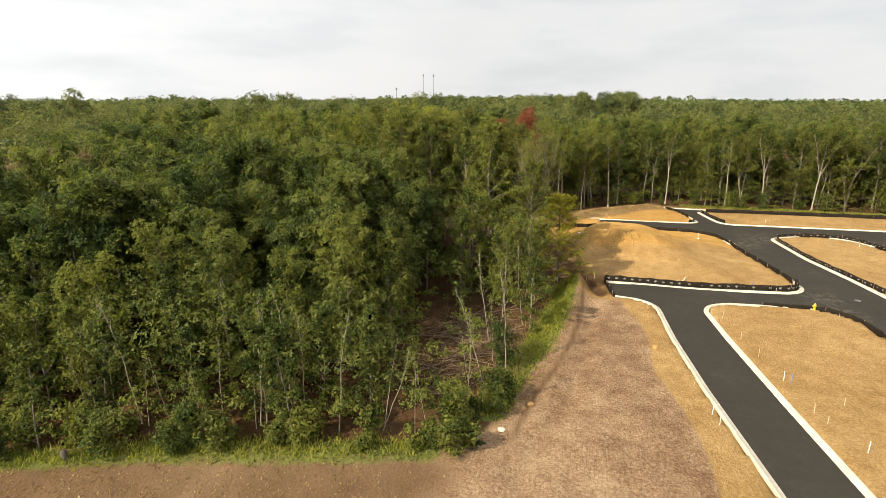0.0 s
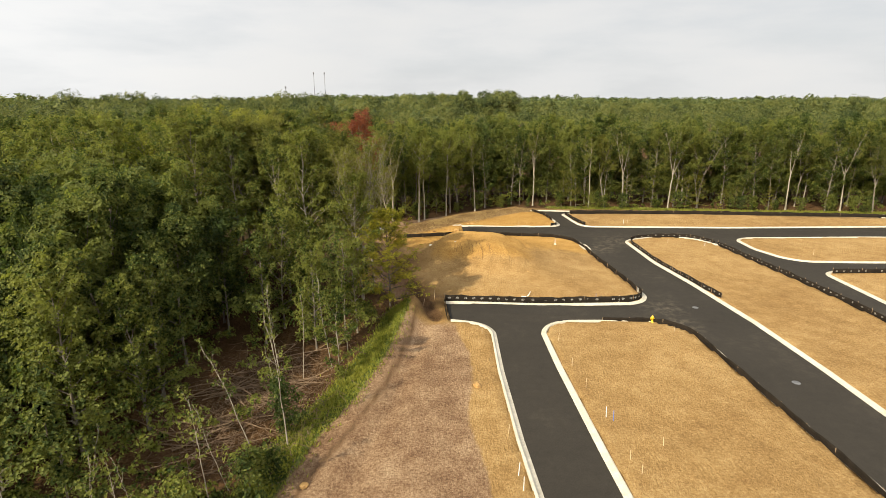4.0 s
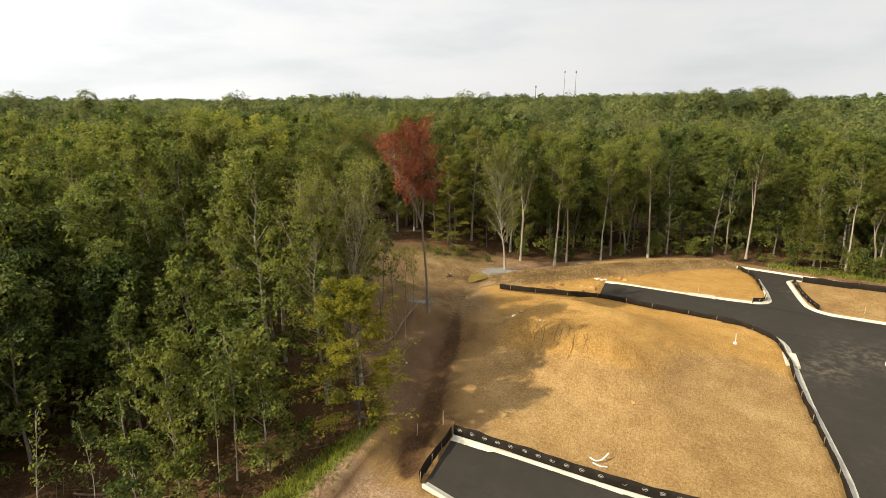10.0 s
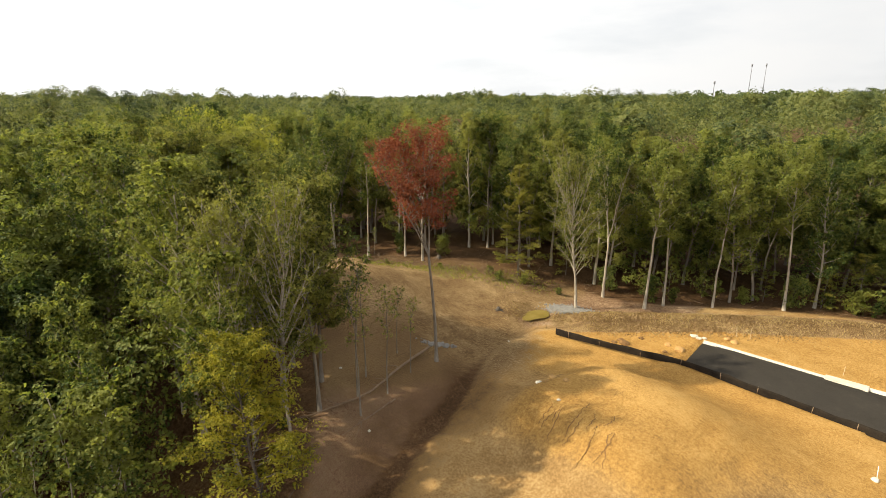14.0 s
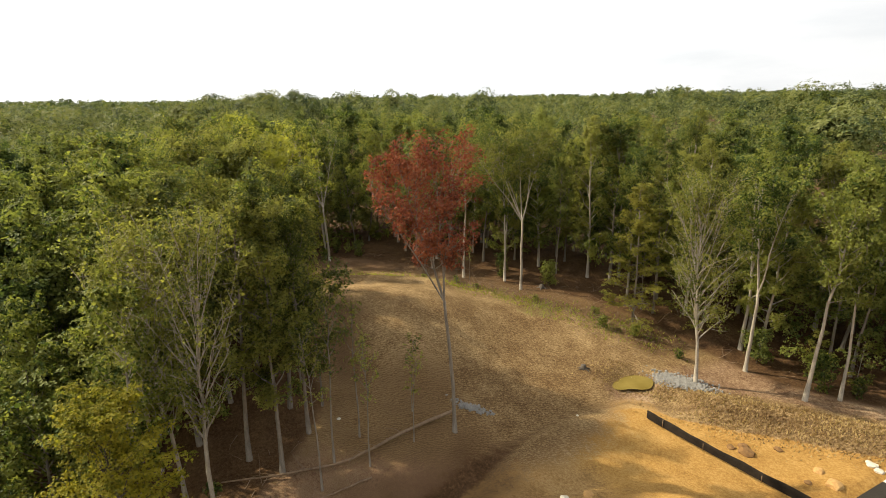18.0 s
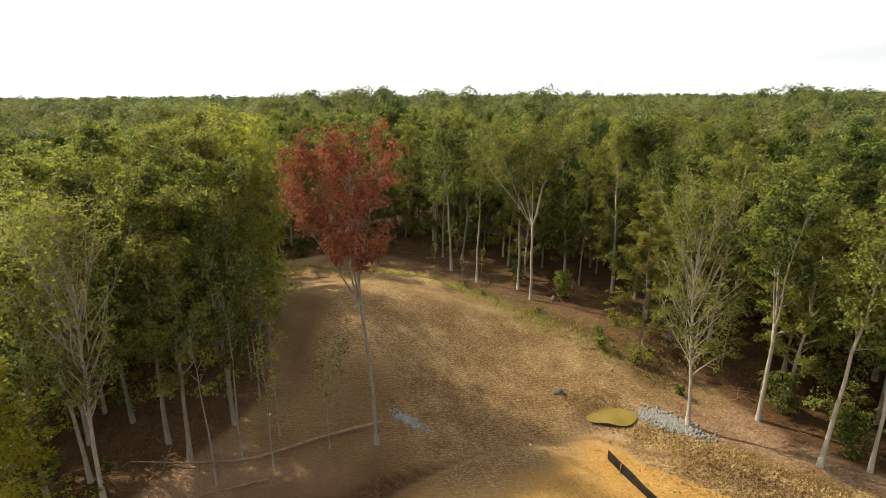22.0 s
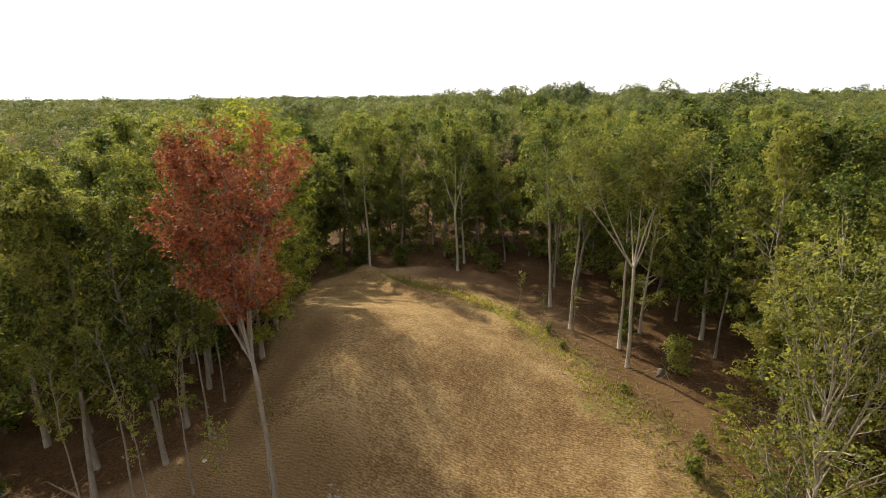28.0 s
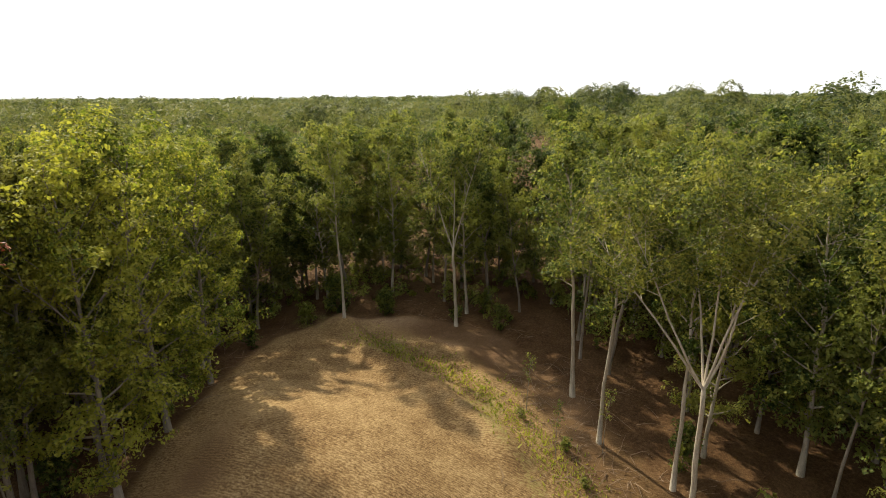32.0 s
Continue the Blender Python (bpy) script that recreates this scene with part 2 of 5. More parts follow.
def leaf_material(name, dark, mid, light, thin=0.46, clump_scale=0.45, fine=4.6, fill=0.50):
    """Sprays of leaves: each blade is cut into small leaves, whose colour varies from leaf to leaf, clump to clump and tree to tree."""
    m = bpy.data.materials.new(name)
    m.use_nodes = True
    nt = m.node_tree
    nt.nodes.clear()
    out = nt.nodes.new("ShaderNodeOutputMaterial")
    geo = nt.nodes.new("ShaderNodeNewGeometry")
    info = nt.nodes.new("ShaderNodeObjectInfo")
    clump = noise_node(nt, clump_scale, 2, 0.5, geo.outputs["Position"])
    cell = nt.nodes.new("ShaderNodeTexVoronoi")
    cell.inputs["Scale"].default_value = fine if fine else 8.0
    nt.links.new(geo.outputs["Position"], cell.inputs["Vector"])
    one = nt.nodes.new("ShaderNodeSeparateColor")
    nt.links.new(cell.outputs["Color"], one.inputs["Color"])
    leaf_rnd = mixc(nt, 0.5, one.outputs["Red"], geo.outputs["Random Per Island"])
    a = nt.nodes.new("ShaderNodeMath")
    a.operation = "MULTIPLY_ADD"
    nt.links.new(leaf_rnd, a.inputs[0])
    a.inputs[1].default_value = 0.62
    nt.links.new(clump, a.inputs[2])
    c = nt.nodes.new("ShaderNodeMath")
    c.operation = "MULTIPLY_ADD"
    own = nt.nodes.new("ShaderNodeAttribute")
    own.attribute_name = "tree_tone"
    tree = nt.nodes.new("ShaderNodeMath")
    tree.operation = "ADD"
    nt.links.new(info.outputs["Random"], tree.inputs[0])
    nt.links.new(own.outputs["Fac"], tree.inputs[1])
    nt.links.new(tree.outputs[0], c.inputs[0])
    c.inputs[1].default_value = 0.38
    nt.links.new(a.outputs[0], c.inputs[2])
    col = ramp(nt, c.outputs[0], [(0.50, dark), (0.92, mid), (1.22, light)])
    d = nt.nodes.new("ShaderNodeBsdfPrincipled")
    d.inputs["Roughness"].default_value = 0.6
    d.inputs["Specular IOR Level"].default_value = 0.22
    t = nt.nodes.new("ShaderNodeBsdfTranslucent")
    mx = nt.nodes.new("ShaderNodeMixShader")
    mx.inputs[0].default_value = thin
    nt.links.new(col, d.inputs["Base Color"])
    nt.links.new(mixc(nt, 1.0, col, (1.6, 1.6, 1.0), "MULTIPLY"), t.inputs["Color"])
    nt.links.new(d.outputs[0], mx.inputs[1])
    nt.links.new(t.outputs[0], mx.inputs[2])
    last = mx.outputs[0]
    if fine:
        bp = nt.nodes.new("ShaderNodeBump")
        bp.inputs["Strength"].default_value, bp.inputs["Distance"].default_value = 1.0, 0.2
        nt.links.new(cell.outputs["Distance"], bp.inputs["Height"])
        nt.links.new(bp.outputs["Normal"], d.inputs["Normal"])
        cut = nt.nodes.new("ShaderNodeMath")
        cut.operation = "LESS_THAN"
        nt.links.new(cell.outputs["Distance"], cut.inputs[0])
        cut.inputs[1].default_value = fill
        gap = nt.nodes.new("ShaderNodeBsdfTransparent")
        hole = nt.nodes.new("ShaderNodeMixShader")
        nt.links.new(cut.outputs[0], hole.inputs[0])
        nt.links.new(gap.outputs[0], hole.inputs[1])
        nt.links.new(last, hole.inputs[2])
        last = hole.outputs[0]
    nt.links.new(last, out.inputs["Surface"])
    return m


leaf_green = leaf_material("leaf_green", (0.026, 0.047, 0.013), (0.080, 0.111, 0.024), (0.206, 0.222, 0.050))
leaf_deep = leaf_material("leaf_deep", (0.031, 0.054, 0.016), (0.077, 0.106, 0.027), (0.165, 0.186, 0.046))
leaf_olive = leaf_material("leaf_olive", (0.047, 0.064, 0.018), (0.115, 0.136, 0.030), (0.240, 0.240, 0.056), fine=7.0)
leaf_yellow = leaf_material("leaf_yellow", (0.080, 0.098, 0.014), (0.180, 0.186, 0.020), (0.32, 0.29, 0.032), fine=7.0)
leaf_red = leaf_material("leaf_red", (0.105, 0.026, 0.016), (0.215, 0.056, 0.028), (0.30, 0.098, 0.046), 0.3, 0.45, 6.5)
leaf_beech = leaf_material("leaf_beech", (0.050, 0.068, 0.013), (0.130, 0.141, 0.025), (0.260, 0.244, 0.045), fine=7.0)
leaf_lime = leaf_material("leaf_lime", (0.058, 0.088, 0.014), (0.150, 0.180, 0.026), (0.290, 0.290, 0.048), fine=6.0)
leaf_far = leaf_material("leaf_far", (0.026, 0.043, 0.016), (0.071, 0.095, 0.028), (0.165, 0.178, 0.053), 0.3, 0.30, 3.2)
# the farthest woods: distance haze is put into this paler, flatter green
leaf_hazed = leaf_material("leaf_hazed", (0.050, 0.074, 0.026), (0.088, 0.116, 0.038), (0.145, 0.165, 0.055), 0.3, 0.05, 0)
grass_blade = leaf_material("grass_blade", (0.08, 0.10, 0.016), (0.15, 0.18, 0.028), (0.26, 0.26, 0.048), 0.4, 0.45, 0)

bark_pale = plain("bark_pale", (0.18, 0.150, 0.112), (0.44, 0.385, 0.305), 2.0, 0.85, stretch=(3, 3, 0.6))
bark_grey = plain("bark_grey", (0.11, 0.09, 0.07), (0.27, 0.23, 0.18), 2.0, 0.9, stretch=(3, 3, 0.6))
bark_dark = plain("bark_dark", (0.045, 0.036, 0.028), (0.13, 0.105, 0.08), 2.0, 0.9, stretch=(3, 3, 0.6))
dead_wood = plain("dead_wood", (0.12, 0.075, 0.045), (0.27, 0.185, 0.115), 2.0, 0.9, stretch=(2, 2, 2))
concrete = plain("concrete", (0.42, 0.38, 0.30), (0.64, 0.59, 0.49), 0.9, 0.85, relief=0.2)
fabric_black = plain("fabric_black", (0.012, 0.010, 0.008), (0.032, 0.025, 0.019), 1.2, 0.9)
fabric_black.node_tree.nodes["Principled BSDF"].inputs["Specular IOR Level"].default_value = 0.08
stake_wood = plain("stake_wood", (0.40, 0.28, 0.15), (0.62, 0.48, 0.30), 4.0, 0.8)
stake_white = plain("stake_white", (0.60, 0.58, 0.54), (0.82, 0.80, 0.76), 4.0, 0.6)
white_mark = plain("white_mark", (0.30, 0.29, 0.27), (0.50, 0.48, 0.45), 3.0, 0.7)
paint_yellow = plain("paint_yellow", (0.62, 0.40, 0.01), (0.80, 0.55, 0.02), 5.0, 0.4)
tarp_blue = plain("tarp_blue", (0.05, 0.10, 0.35), (0.10, 0.18, 0.55), 5.0, 0.6)
steel_dark = plain("steel_dark", (0.10, 0.10, 0.11), (0.22, 0.22, 0.23), 0.4, 0.5, 0.3, 0)
stone_grey = plain("stone_grey", (0.15, 0.14, 0.125), (0.30, 0.285, 0.26), 3.0, 0.85)

asphalt, nt, b = material("asphalt", 0.8)
co = position(nt)
big = noise_node(nt, 0.12, 5, 0.65, co)
mid = noise_node(nt, 1.1, 5, 0.7, co)
grit = noise_node(nt, 22.0, 3, 0.7, co)
c = ramp(nt, mixc(nt, 0.45, big, mid), [(0.30, (0.018, 0.0155, 0.0125)), (0.55, (0.034, 0.029, 0.0235)), (0.75, (0.080, 0.067, 0.050))])
for px_, py_, pr_ in ((19.87, 48.13, 3.4), (17.88, 74.77, 4.2), (21.55, 79.94, 4.5), (20.14, 42.88, 3.0), (18.28, 97.84, 4.0)):
    dv = nt.nodes.new("ShaderNodeVectorMath")
    dv.operation = "DISTANCE"
    nt.links.new(co, dv.inputs[0])
    dv.inputs[1].default_value = (px_, py_, 0)
    mr = nt.nodes.new("ShaderNodeMapRange")
    mr.inputs["From Min"].default_value, mr.inputs["From Max"].default_value = pr_, 0.0
    nt.links.new(dv.outputs["Value"], mr.inputs["Value"])
    mm = nt.nodes.new("ShaderNodeMath")
    mm.operation = "MULTIPLY"
    nt.links.new(mr.outputs["Result"], mm.inputs[0])
    nt.links.new(ramp(nt, mid, [(0.45, (0, 0, 0)), (0.62, (1, 1, 1))]), mm.inputs[1])
    c = mixc(nt, mm.outputs[0], c, (0.15, 0.125, 0.092))
c = mixc(nt, 0.35, c, ramp(nt, grit, [(0.3, (0.011, 0.010, 0.008)), (0.7, (0.072, 0.063, 0.051))]))
nt.links.new(c, b.inputs["Base Color"])
b.inputs["Specular IOR Level"].default_value = 0.18
bump(nt, b, grit, 0.4, 0.01)

# the ground: four covers mixed by the vertex weights of the terrain
ground_mat, nt, b = material("ground_cover", 0.95)
b.inputs["Specular IOR Level"].default_value = 0.1
co = position(nt)
n_big = noise_node(nt, 0.07, 5, 0.6, co)
n_mid = noise_node(nt, 0.5, 6, 0.65, co)
n_fine = noise_node(nt, 5.0, 5, 0.75, co)
n_grit = noise_node(nt, 26.0, 3, 0.7, co)
tone = mixc(nt, 0.62, mixc(nt, 0.5, n_big, n_mid), mixc(nt, 0.42, n_fine, n_grit))


def cover(c0, c1, c2, lo=0.41, hi=0.59):
    return ramp(nt, tone, [(lo, c0), (0.5, c1), (hi, c2)])


dirt_c = cover((0.205, 0.115, 0.043), (0.345, 0.212, 0.083), (0.50, 0.340, 0.155))
clay_c = cover((0.25, 0.130, 0.036), (0.41, 0.232, 0.066), (0.54, 0.335, 0.115))
straw_c = cover((0.125, 0.068, 0.038), (0.262, 0.163, 0.093), (0.44, 0.315, 0.195), 0.425, 0.575)
n_rip = nt.nodes.new("ShaderNodeTexWave")
n_rip.inputs["Scale"].default_value, n_rip.inputs["Distortion"].default_value = 1.7, 9.0
n_rip.inputs["Detail"].default_value, n_rip.inputs["Detail Scale"].default_value = 3.0, 1.4
nt.links.new(co, n_rip.inputs["Vector"])
plain_tone, tone = tone, mixc(nt, 0.05, tone, n_rip.outputs["Fac"])
gold_c = cover((0.104, 0.058, 0.024), (0.228, 0.146, 0.067), (0.405, 0.286, 0.143), 0.425, 0.575)
tone = plain_tone
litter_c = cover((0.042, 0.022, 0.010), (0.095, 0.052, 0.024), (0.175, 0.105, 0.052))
grass_c = cover((0.060, 0.080, 0.018), (0.125, 0.155, 0.032), (0.24, 0.235, 0.075))
w1 = nt.nodes.new("ShaderNodeAttribute")
w1.attribute_name = "cover_a"
w2 = nt.nodes.new("ShaderNodeAttribute")
w2.attribute_name = "cover_b"
s1 = nt.nodes.new("ShaderNodeSeparateColor")
s2 = nt.nodes.new("ShaderNodeSeparateColor")
nt.links.new(w1.outputs["Color"], s1.inputs["Color"])
nt.links.new(w2.outputs["Color"], s2.inputs["Color"])


def weight(sock):
    """A vertex weight, its border broken up by noise."""
    m = nt.nodes.new("ShaderNodeMath")
    m.operation = "MULTIPLY_ADD"
    m.inputs[1].default_value = 1.0
    nt.links.new(sock, m.inputs[0])
    k = nt.nodes.new("ShaderNodeMath")
    k.operation = "MULTIPLY_ADD"
    nt.links.new(mixc(nt, 0.55, n_mid, n_fine), k.inputs[0])
    k.inputs[1].default_value, k.inputs[2].default_value = 1.6, -0.8
    nt.links.new(k.outputs[0], m.inputs[2])
    r = nt.nodes.new("ShaderNodeMapRange")
    r.inputs["From Min"].default_value, r.inputs["From Max"].default_value = 0.33, 0.67
    nt.links.new(m.outputs[0], r.inputs["Value"])
    return r.outputs["Result"]


c = mixc(nt, weight(s1.outputs["Red"]), dirt_c, clay_c)
c = mixc(nt, weight(s1.outputs["Green"]), c, straw_c)
c = mixc(nt, weight(s2.outputs["Blue"]), c, gold_c)
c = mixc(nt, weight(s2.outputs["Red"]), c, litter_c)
c = mixc(nt, weight(s1.outputs["Blue"]), c, grass_c)
nt.links.new(c, b.inputs["Base Color"])
n_track = noise_node(nt, 1.0, 3, 0.6, co, (4.6, 1.6, 1.0))
ripple = mixc(nt, 0.07, n_track, n_rip.outputs["Fac"])
bump(nt, b, mixc(nt, 0.45, mixc(nt, 0.5, n_fine, n_grit), mixc(nt, s2.outputs["Blue"], n_track, ripple)), 1.0, 0.24)

water_mat, nt, b = material("muddy_water", 0.12)
nt.links.new(ramp(nt, noise_node(nt, 0.8, 3, 0.5, position(nt)), [(0.3, (0.17, 0.125, 0.030)), (0.7, (0.24, 0.18, 0.052))]), b.inputs["Base Color"])

# ---- plan ----
# the paved area's outline and the lots within it: x, y, corner radius
PAVED = [(10.3, -70, 0), (2.3, 8, 30), (0.6, 21, 30), (-0.4, 31.5, 20), (-1.0, 41.4, 4.5), (-5.5, 42.1, 0), (-6.4, 47.4, 0), (5.0, 48.2, 0), (18.9, 49.5, 3.0), (18.4, 57, 20), (16.7, 67, 30),
         (15.7, 75, 20), (15.0, 80.6, 6), (11.0, 82.8, 8), (4.0, 82.8, 10), (-5.0, 82.5, 0), (-5.7, 88.6, 0), (3.6, 89.8, 20), (13.9, 91.2, 1.8), (13.3, 96, 20), (12.0, 102.6, 4),
         (9.4, 106.7, 0), (24.4, 105.4, 20), (43.4, 105.6, 20), (132.9, 104, 0), (129.4, -71, 0)]
LOTS = {
    "near": [(16.0, -70, 0), (7.9, 8, 30), (6.5, 20, 30), (5.2, 32.5, 20), (4.3, 43.3, 4.4), (12.0, 43.8, 0), (18.0, 44.1, 5), (20.9, 41.6, 4), (21.4, 35, 20), (23.2, 18, 20), (28.0, -70, 0)],
    "median": [(35.0, -70, 0), (29.6, 33, 20), (28.6, 44, 20), (26.6, 57, 20), (24.6, 67, 20), (23.5, 80.4, 2.6), (29.0, 83.3, 8), (36.0, 83.3, 5), (38.9, 78, 6), (40.2, 69.5, 12), (41.9, 59.5, 20), (43.2, 50, 20), (48.0, -70, 0)],
    "east": [(43.4, 83.0, 2.6), (66, 84.8, 10), (125, 87, 3), (125, 71, 3), (56, 68.6, 10), (46.2, 68.6, 4), (43.6, 75.5, 6)],
    "south_east": [(47.2, 63.6, 2.2), (56, 64.2, 10), (125, 66, 2), (121, -70, 0), (51.5, -70, 0), (47.6, 48, 20)],
    "north": [(15.8, 103.4, 1.2), (17.2, 95.0, 12), (18.2, 90.9, 3), (28, 91.0, 20), (46, 91.2, 20), (84, 94.0, 8), (84, 102.5, 3), (46, 104.3, 10), (28, 104.0, 10)],
}
paved_ring = rounded(PAVED)
lot_rings = {k: rounded(v) for k, v in LOTS.items()}
# the clearing in the woods
CLEAR = np.array([(-58, -9), (-52, -1.2), (-38.73, 3.11), (-27.95, 5.92), (-20.54, 7.61), (-18.27, 10.26), (-16.64, 13.85), (-16.71, 19.82), (-14.69, 25.89), (-13.3, 33.9), (-12.12, 43.9), (-13.57, 46.81), (-17.16, 49.12),
                  (-21.27, 52.41), (-24.88, 54.24), (-30.04, 53.48), (-38.38, 50.28), (-46.9, 47), (-53.43, 45.72), (-58.96, 48.4), (-63.48, 55.98), (-62.47, 65.55), (-53.75, 74.2), (-45.25, 80.41), (-36.92, 86.27), (-30.72, 90.08), (-22.45, 92.88), (-17.31, 94.58),
                  (-10.23, 100.61), (-4.13, 105.49), (4.09, 109.77), (20.76, 109.66), (62.5, 108.42), (122.67, 104.26), (422.83, 93.96), (419.39, -420.95), (-58, -423.58)], float)


# the gully round the clay lot, from the street's end to the pool, and the lot's edge within it
GULLY = np.array([(-6.9, 42.0), (-8.0, 44.6), (-8.8, 47.6), (-10.6, 51.6), (-12.6, 56.5), (-14.0, 61.0), (-16.2, 65.6), (-18.9, 71.2), (-20.4, 75.4), (-20.0, 79.6), (-16.8, 83.6), (-9.8, 91.4), (-2.2, 98.4), (6.0, 105.0)], float)
CLAY_LOT = np.array([*(GULLY[2:] + (0.7, 0.0)), (14, 108), (17, 92), (17.5, 70), (18.5, 52), (-7.5, 48)], float)


def height(x, y):
    """The lie of the land, in metres."""
    x, y = np.asarray(x, float), np.asarray(y, float)
    h = 0.15 + 2.1 * smoothstep(-10, -17, x) * smoothstep(36, 48, y) * smoothstep(80, 60, y) * smoothstep(-60, -30, x) + 2.7 * smoothstep(-16, -38, x) * smoothstep(30, 50, y)
    h = h + 0.45 * smoothstep(-2, -14, x) * smoothstep(60, 30, y) * smoothstep(20, 36, y)
    # the grassed stockpile among the trees, longest to the north-west
    u, v = -0.53 * (x + 31.6) + 0.85 * (y - 61.2), -0.85 * (x + 31.6) - 0.53 * (y - 61.2)
    h = h + 2.7 * np.exp(-((u / np.where(u > 0, 13.0, 5.5)) ** 2 + (v / np.where(v > 0, 13.0, 7.5)) ** 2) ** 1.25)
    # the heap of clay on the lot, steep to the south-west
    face = smoothstep(56.0, 63.5, y + 0.22 * (x + 2) + 0.8 * wave(x, y, 3, 1)) * smoothstep(-13.5, -7.0, x + 0.25 * (66 - y) + 0.6 * wave(x, y, 2.5, 2))
    top = smoothstep(80.5, 69, y) * smoothstep(9.5, -1.0, x)
    h = h + 2.9 * face * top + 0.9 * smoothstep(47.5, 58, y) * smoothstep(17, 6, x) * smoothstep(-15, -9, x) * smoothstep(80, 70, y)
    # erosion gullies down the steep face
    rill = np.abs(np.sin(1.35 * x + 0.5 * np.sin(0.9 * y)))
    h = h - 0.30 * np.exp(-(rill / 0.22) ** 2) * np.exp(-((face * top - 0.5) / 0.33) ** 2)
    h = h + (0.20 * wave(x, y, 0.85, 7) + 0.16 * wave(x, y, 0.45, 4)) * np.exp(-((face * top - 0.45) / 0.36) ** 2) * smoothstep(2, -6, x)
    berm = dist_to(np.array([(-58.96, 49.97), (-52.87, 56.6), (-48.59, 63.89), (-42.83, 71.25)]), x, y, False)
    h = h + 0.75 * np.exp(-(berm / 1.1) ** 2)
    # the ditch between the lot and the woods
    ditch = dist_to(GULLY, x + 0.5 * wave(x, y, 1.6, 12), y, False)
    h = h + (0.16 * wave(x, y, 0.55, 21) + 0.12 * wave(x, y, 1.1, 23)) * np.exp(-(ditch / 3.2) ** 2) * smoothstep(42, 45, y) * smoothstep(76, 66, y)
    h = h - (0.55 + 0.4 * smoothstep(52, 46, y)) * np.exp(-(ditch / 1.0) ** 2) * smoothstep(38, 42, y) * smoothstep(86, 76, y)
    # the spoil ridge along the wood that ends above the gully
    ridge = dist_to(np.array([(-12.8, 27), (-11.4, 34), (-10.6, 40), (-10.2, 45.0)]), x, y, False)
    h = h + (0.35 + 1.6 * smoothstep(32, 44, y)) * np.exp(-(ridge / 1.5) ** 2) * smoothstep(24, 30, y)
    # a low bank before the northern trees
    bank = dist_to(np.array([(-17.06, 85.01), (-8, 94.26), (0.12, 101.29), (8.3, 107.14)]), x, y, False)
    h = h + 0.9 * np.exp(-(bank / 1.6) ** 2)
    swale = dist_to(np.array([(-15.64, -2.21), (-13.4, 7.5), (-10.84, 15.94), (-9.71, 24.15), (-8.97, 33.12), (-8.61, 39.1)]), x, y, False)
    h = h - 0.35 * np.exp(-(swale / 1.0) ** 2)
    pond = np.hypot((x + 22.1) / 1.7, (y - 81.7) / 2.3)
    h = h - 0.5 * np.exp(-pond ** 4)
    h = h + 0.10 * wave(x, y, 4.0, 3) * smoothstep(-2, -8, x) + 0.05 * wave(x, y, 1.4, 5)
    far = np.hypot(x, y - 40)
    h = h + smoothstep(260, 1100, far) * (4 + 7 * wave(x, y, 420, 1.0))
    return h


def road_z(x, y):
    return 0.06 + 0.40 * smoothstep(8, -7, np.asarray(x, float)) * smoothstep(30, 42, np.asarray(y, float))


def lot_depth(x, y):
    """How far a place lies off the asphalt; negative on it."""
    x, y = np.asarray(x, float), np.asarray(y, float)
    d = dist_to(paved_ring, x, y)
    on = inside(paved_ring, x, y)
    for r in lot_rings.values():
        d = np.minimum(d, dist_to(r, x, y))
        on &= ~inside(r, x, y)
    return np.where(on, -d, d)


def ground_z(x, y):
    x, y = np.atleast_1d(np.asarray(x, float)), np.atleast_1d(np.asarray(y, float))
    near = (x > -12) & (x < 135) & (y > -75) & (y < 110)
    z = height(x, y)
    if near.any():
        d = lot_depth(x[near], y[near])
        rz = road_z(x[near], y[near])
        k = smoothstep(0.3, 4.0, d)
        z[near] = np.where(d > 0.26, (rz + 0.10) * (1 - k) + z[near] * k, rz - 0.35)
    return z


# ---- terrain ----
def axis(a, b, step, lo, hi):
    mid = np.arange(a, b + step / 2, step)
    out_hi, out_lo, s = [b], [a], step
    while out_hi[-1] < hi:
        s = min(s * 1.22, 260)
        out_hi.append(out_hi[-1] + s)
    s = step
    while out_lo[-1] > lo:
        s = min(s * 1.22, 260)
        out_lo.append(out_lo[-1] - s)
    return np.concatenate([out_lo[:0:-1], mid, out_hi[1:]])


gx = axis(-64, 78, 0.5, -4200, 4200)
gy = axis(-14, 112, 0.5, -4200, 4200)
GX, GY = np.meshgrid(gx, gy)
px, py = GX.ravel(), GY.ravel()
pz = ground_z(px, py)
i, j = np.meshgrid(np.arange(len(gy) - 1), np.arange(len(gx) - 1), indexing="ij")
k = (i * len(gx) + j).ravel()
terrain_me = np_mesh("ground", np.stack([px, py, pz], 1), np.stack([k, k + 1, k + 1 + len(gx), k + len(gx)], 1), [ground_mat], smooth=True)


def bank_gap(x, y):
    """How far a place lies from the open lots to the east."""
    return np.where(inside(CLAY_LOT, x, y), 0.0, dist_to(CLAY_LOT, x, y)) + 2.0


in_clear = inside(CLEAR, px, py)
edge = dist_to(CLEAR, px, py)
wood = np.where(in_clear, smoothstep(2.5, -0.5, edge), 1.0)
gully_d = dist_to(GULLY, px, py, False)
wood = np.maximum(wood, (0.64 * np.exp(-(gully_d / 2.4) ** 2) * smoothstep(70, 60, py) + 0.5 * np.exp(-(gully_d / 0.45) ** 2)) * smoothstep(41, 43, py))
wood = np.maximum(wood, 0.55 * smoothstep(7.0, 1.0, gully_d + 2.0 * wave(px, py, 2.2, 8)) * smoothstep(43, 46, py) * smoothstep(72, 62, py))
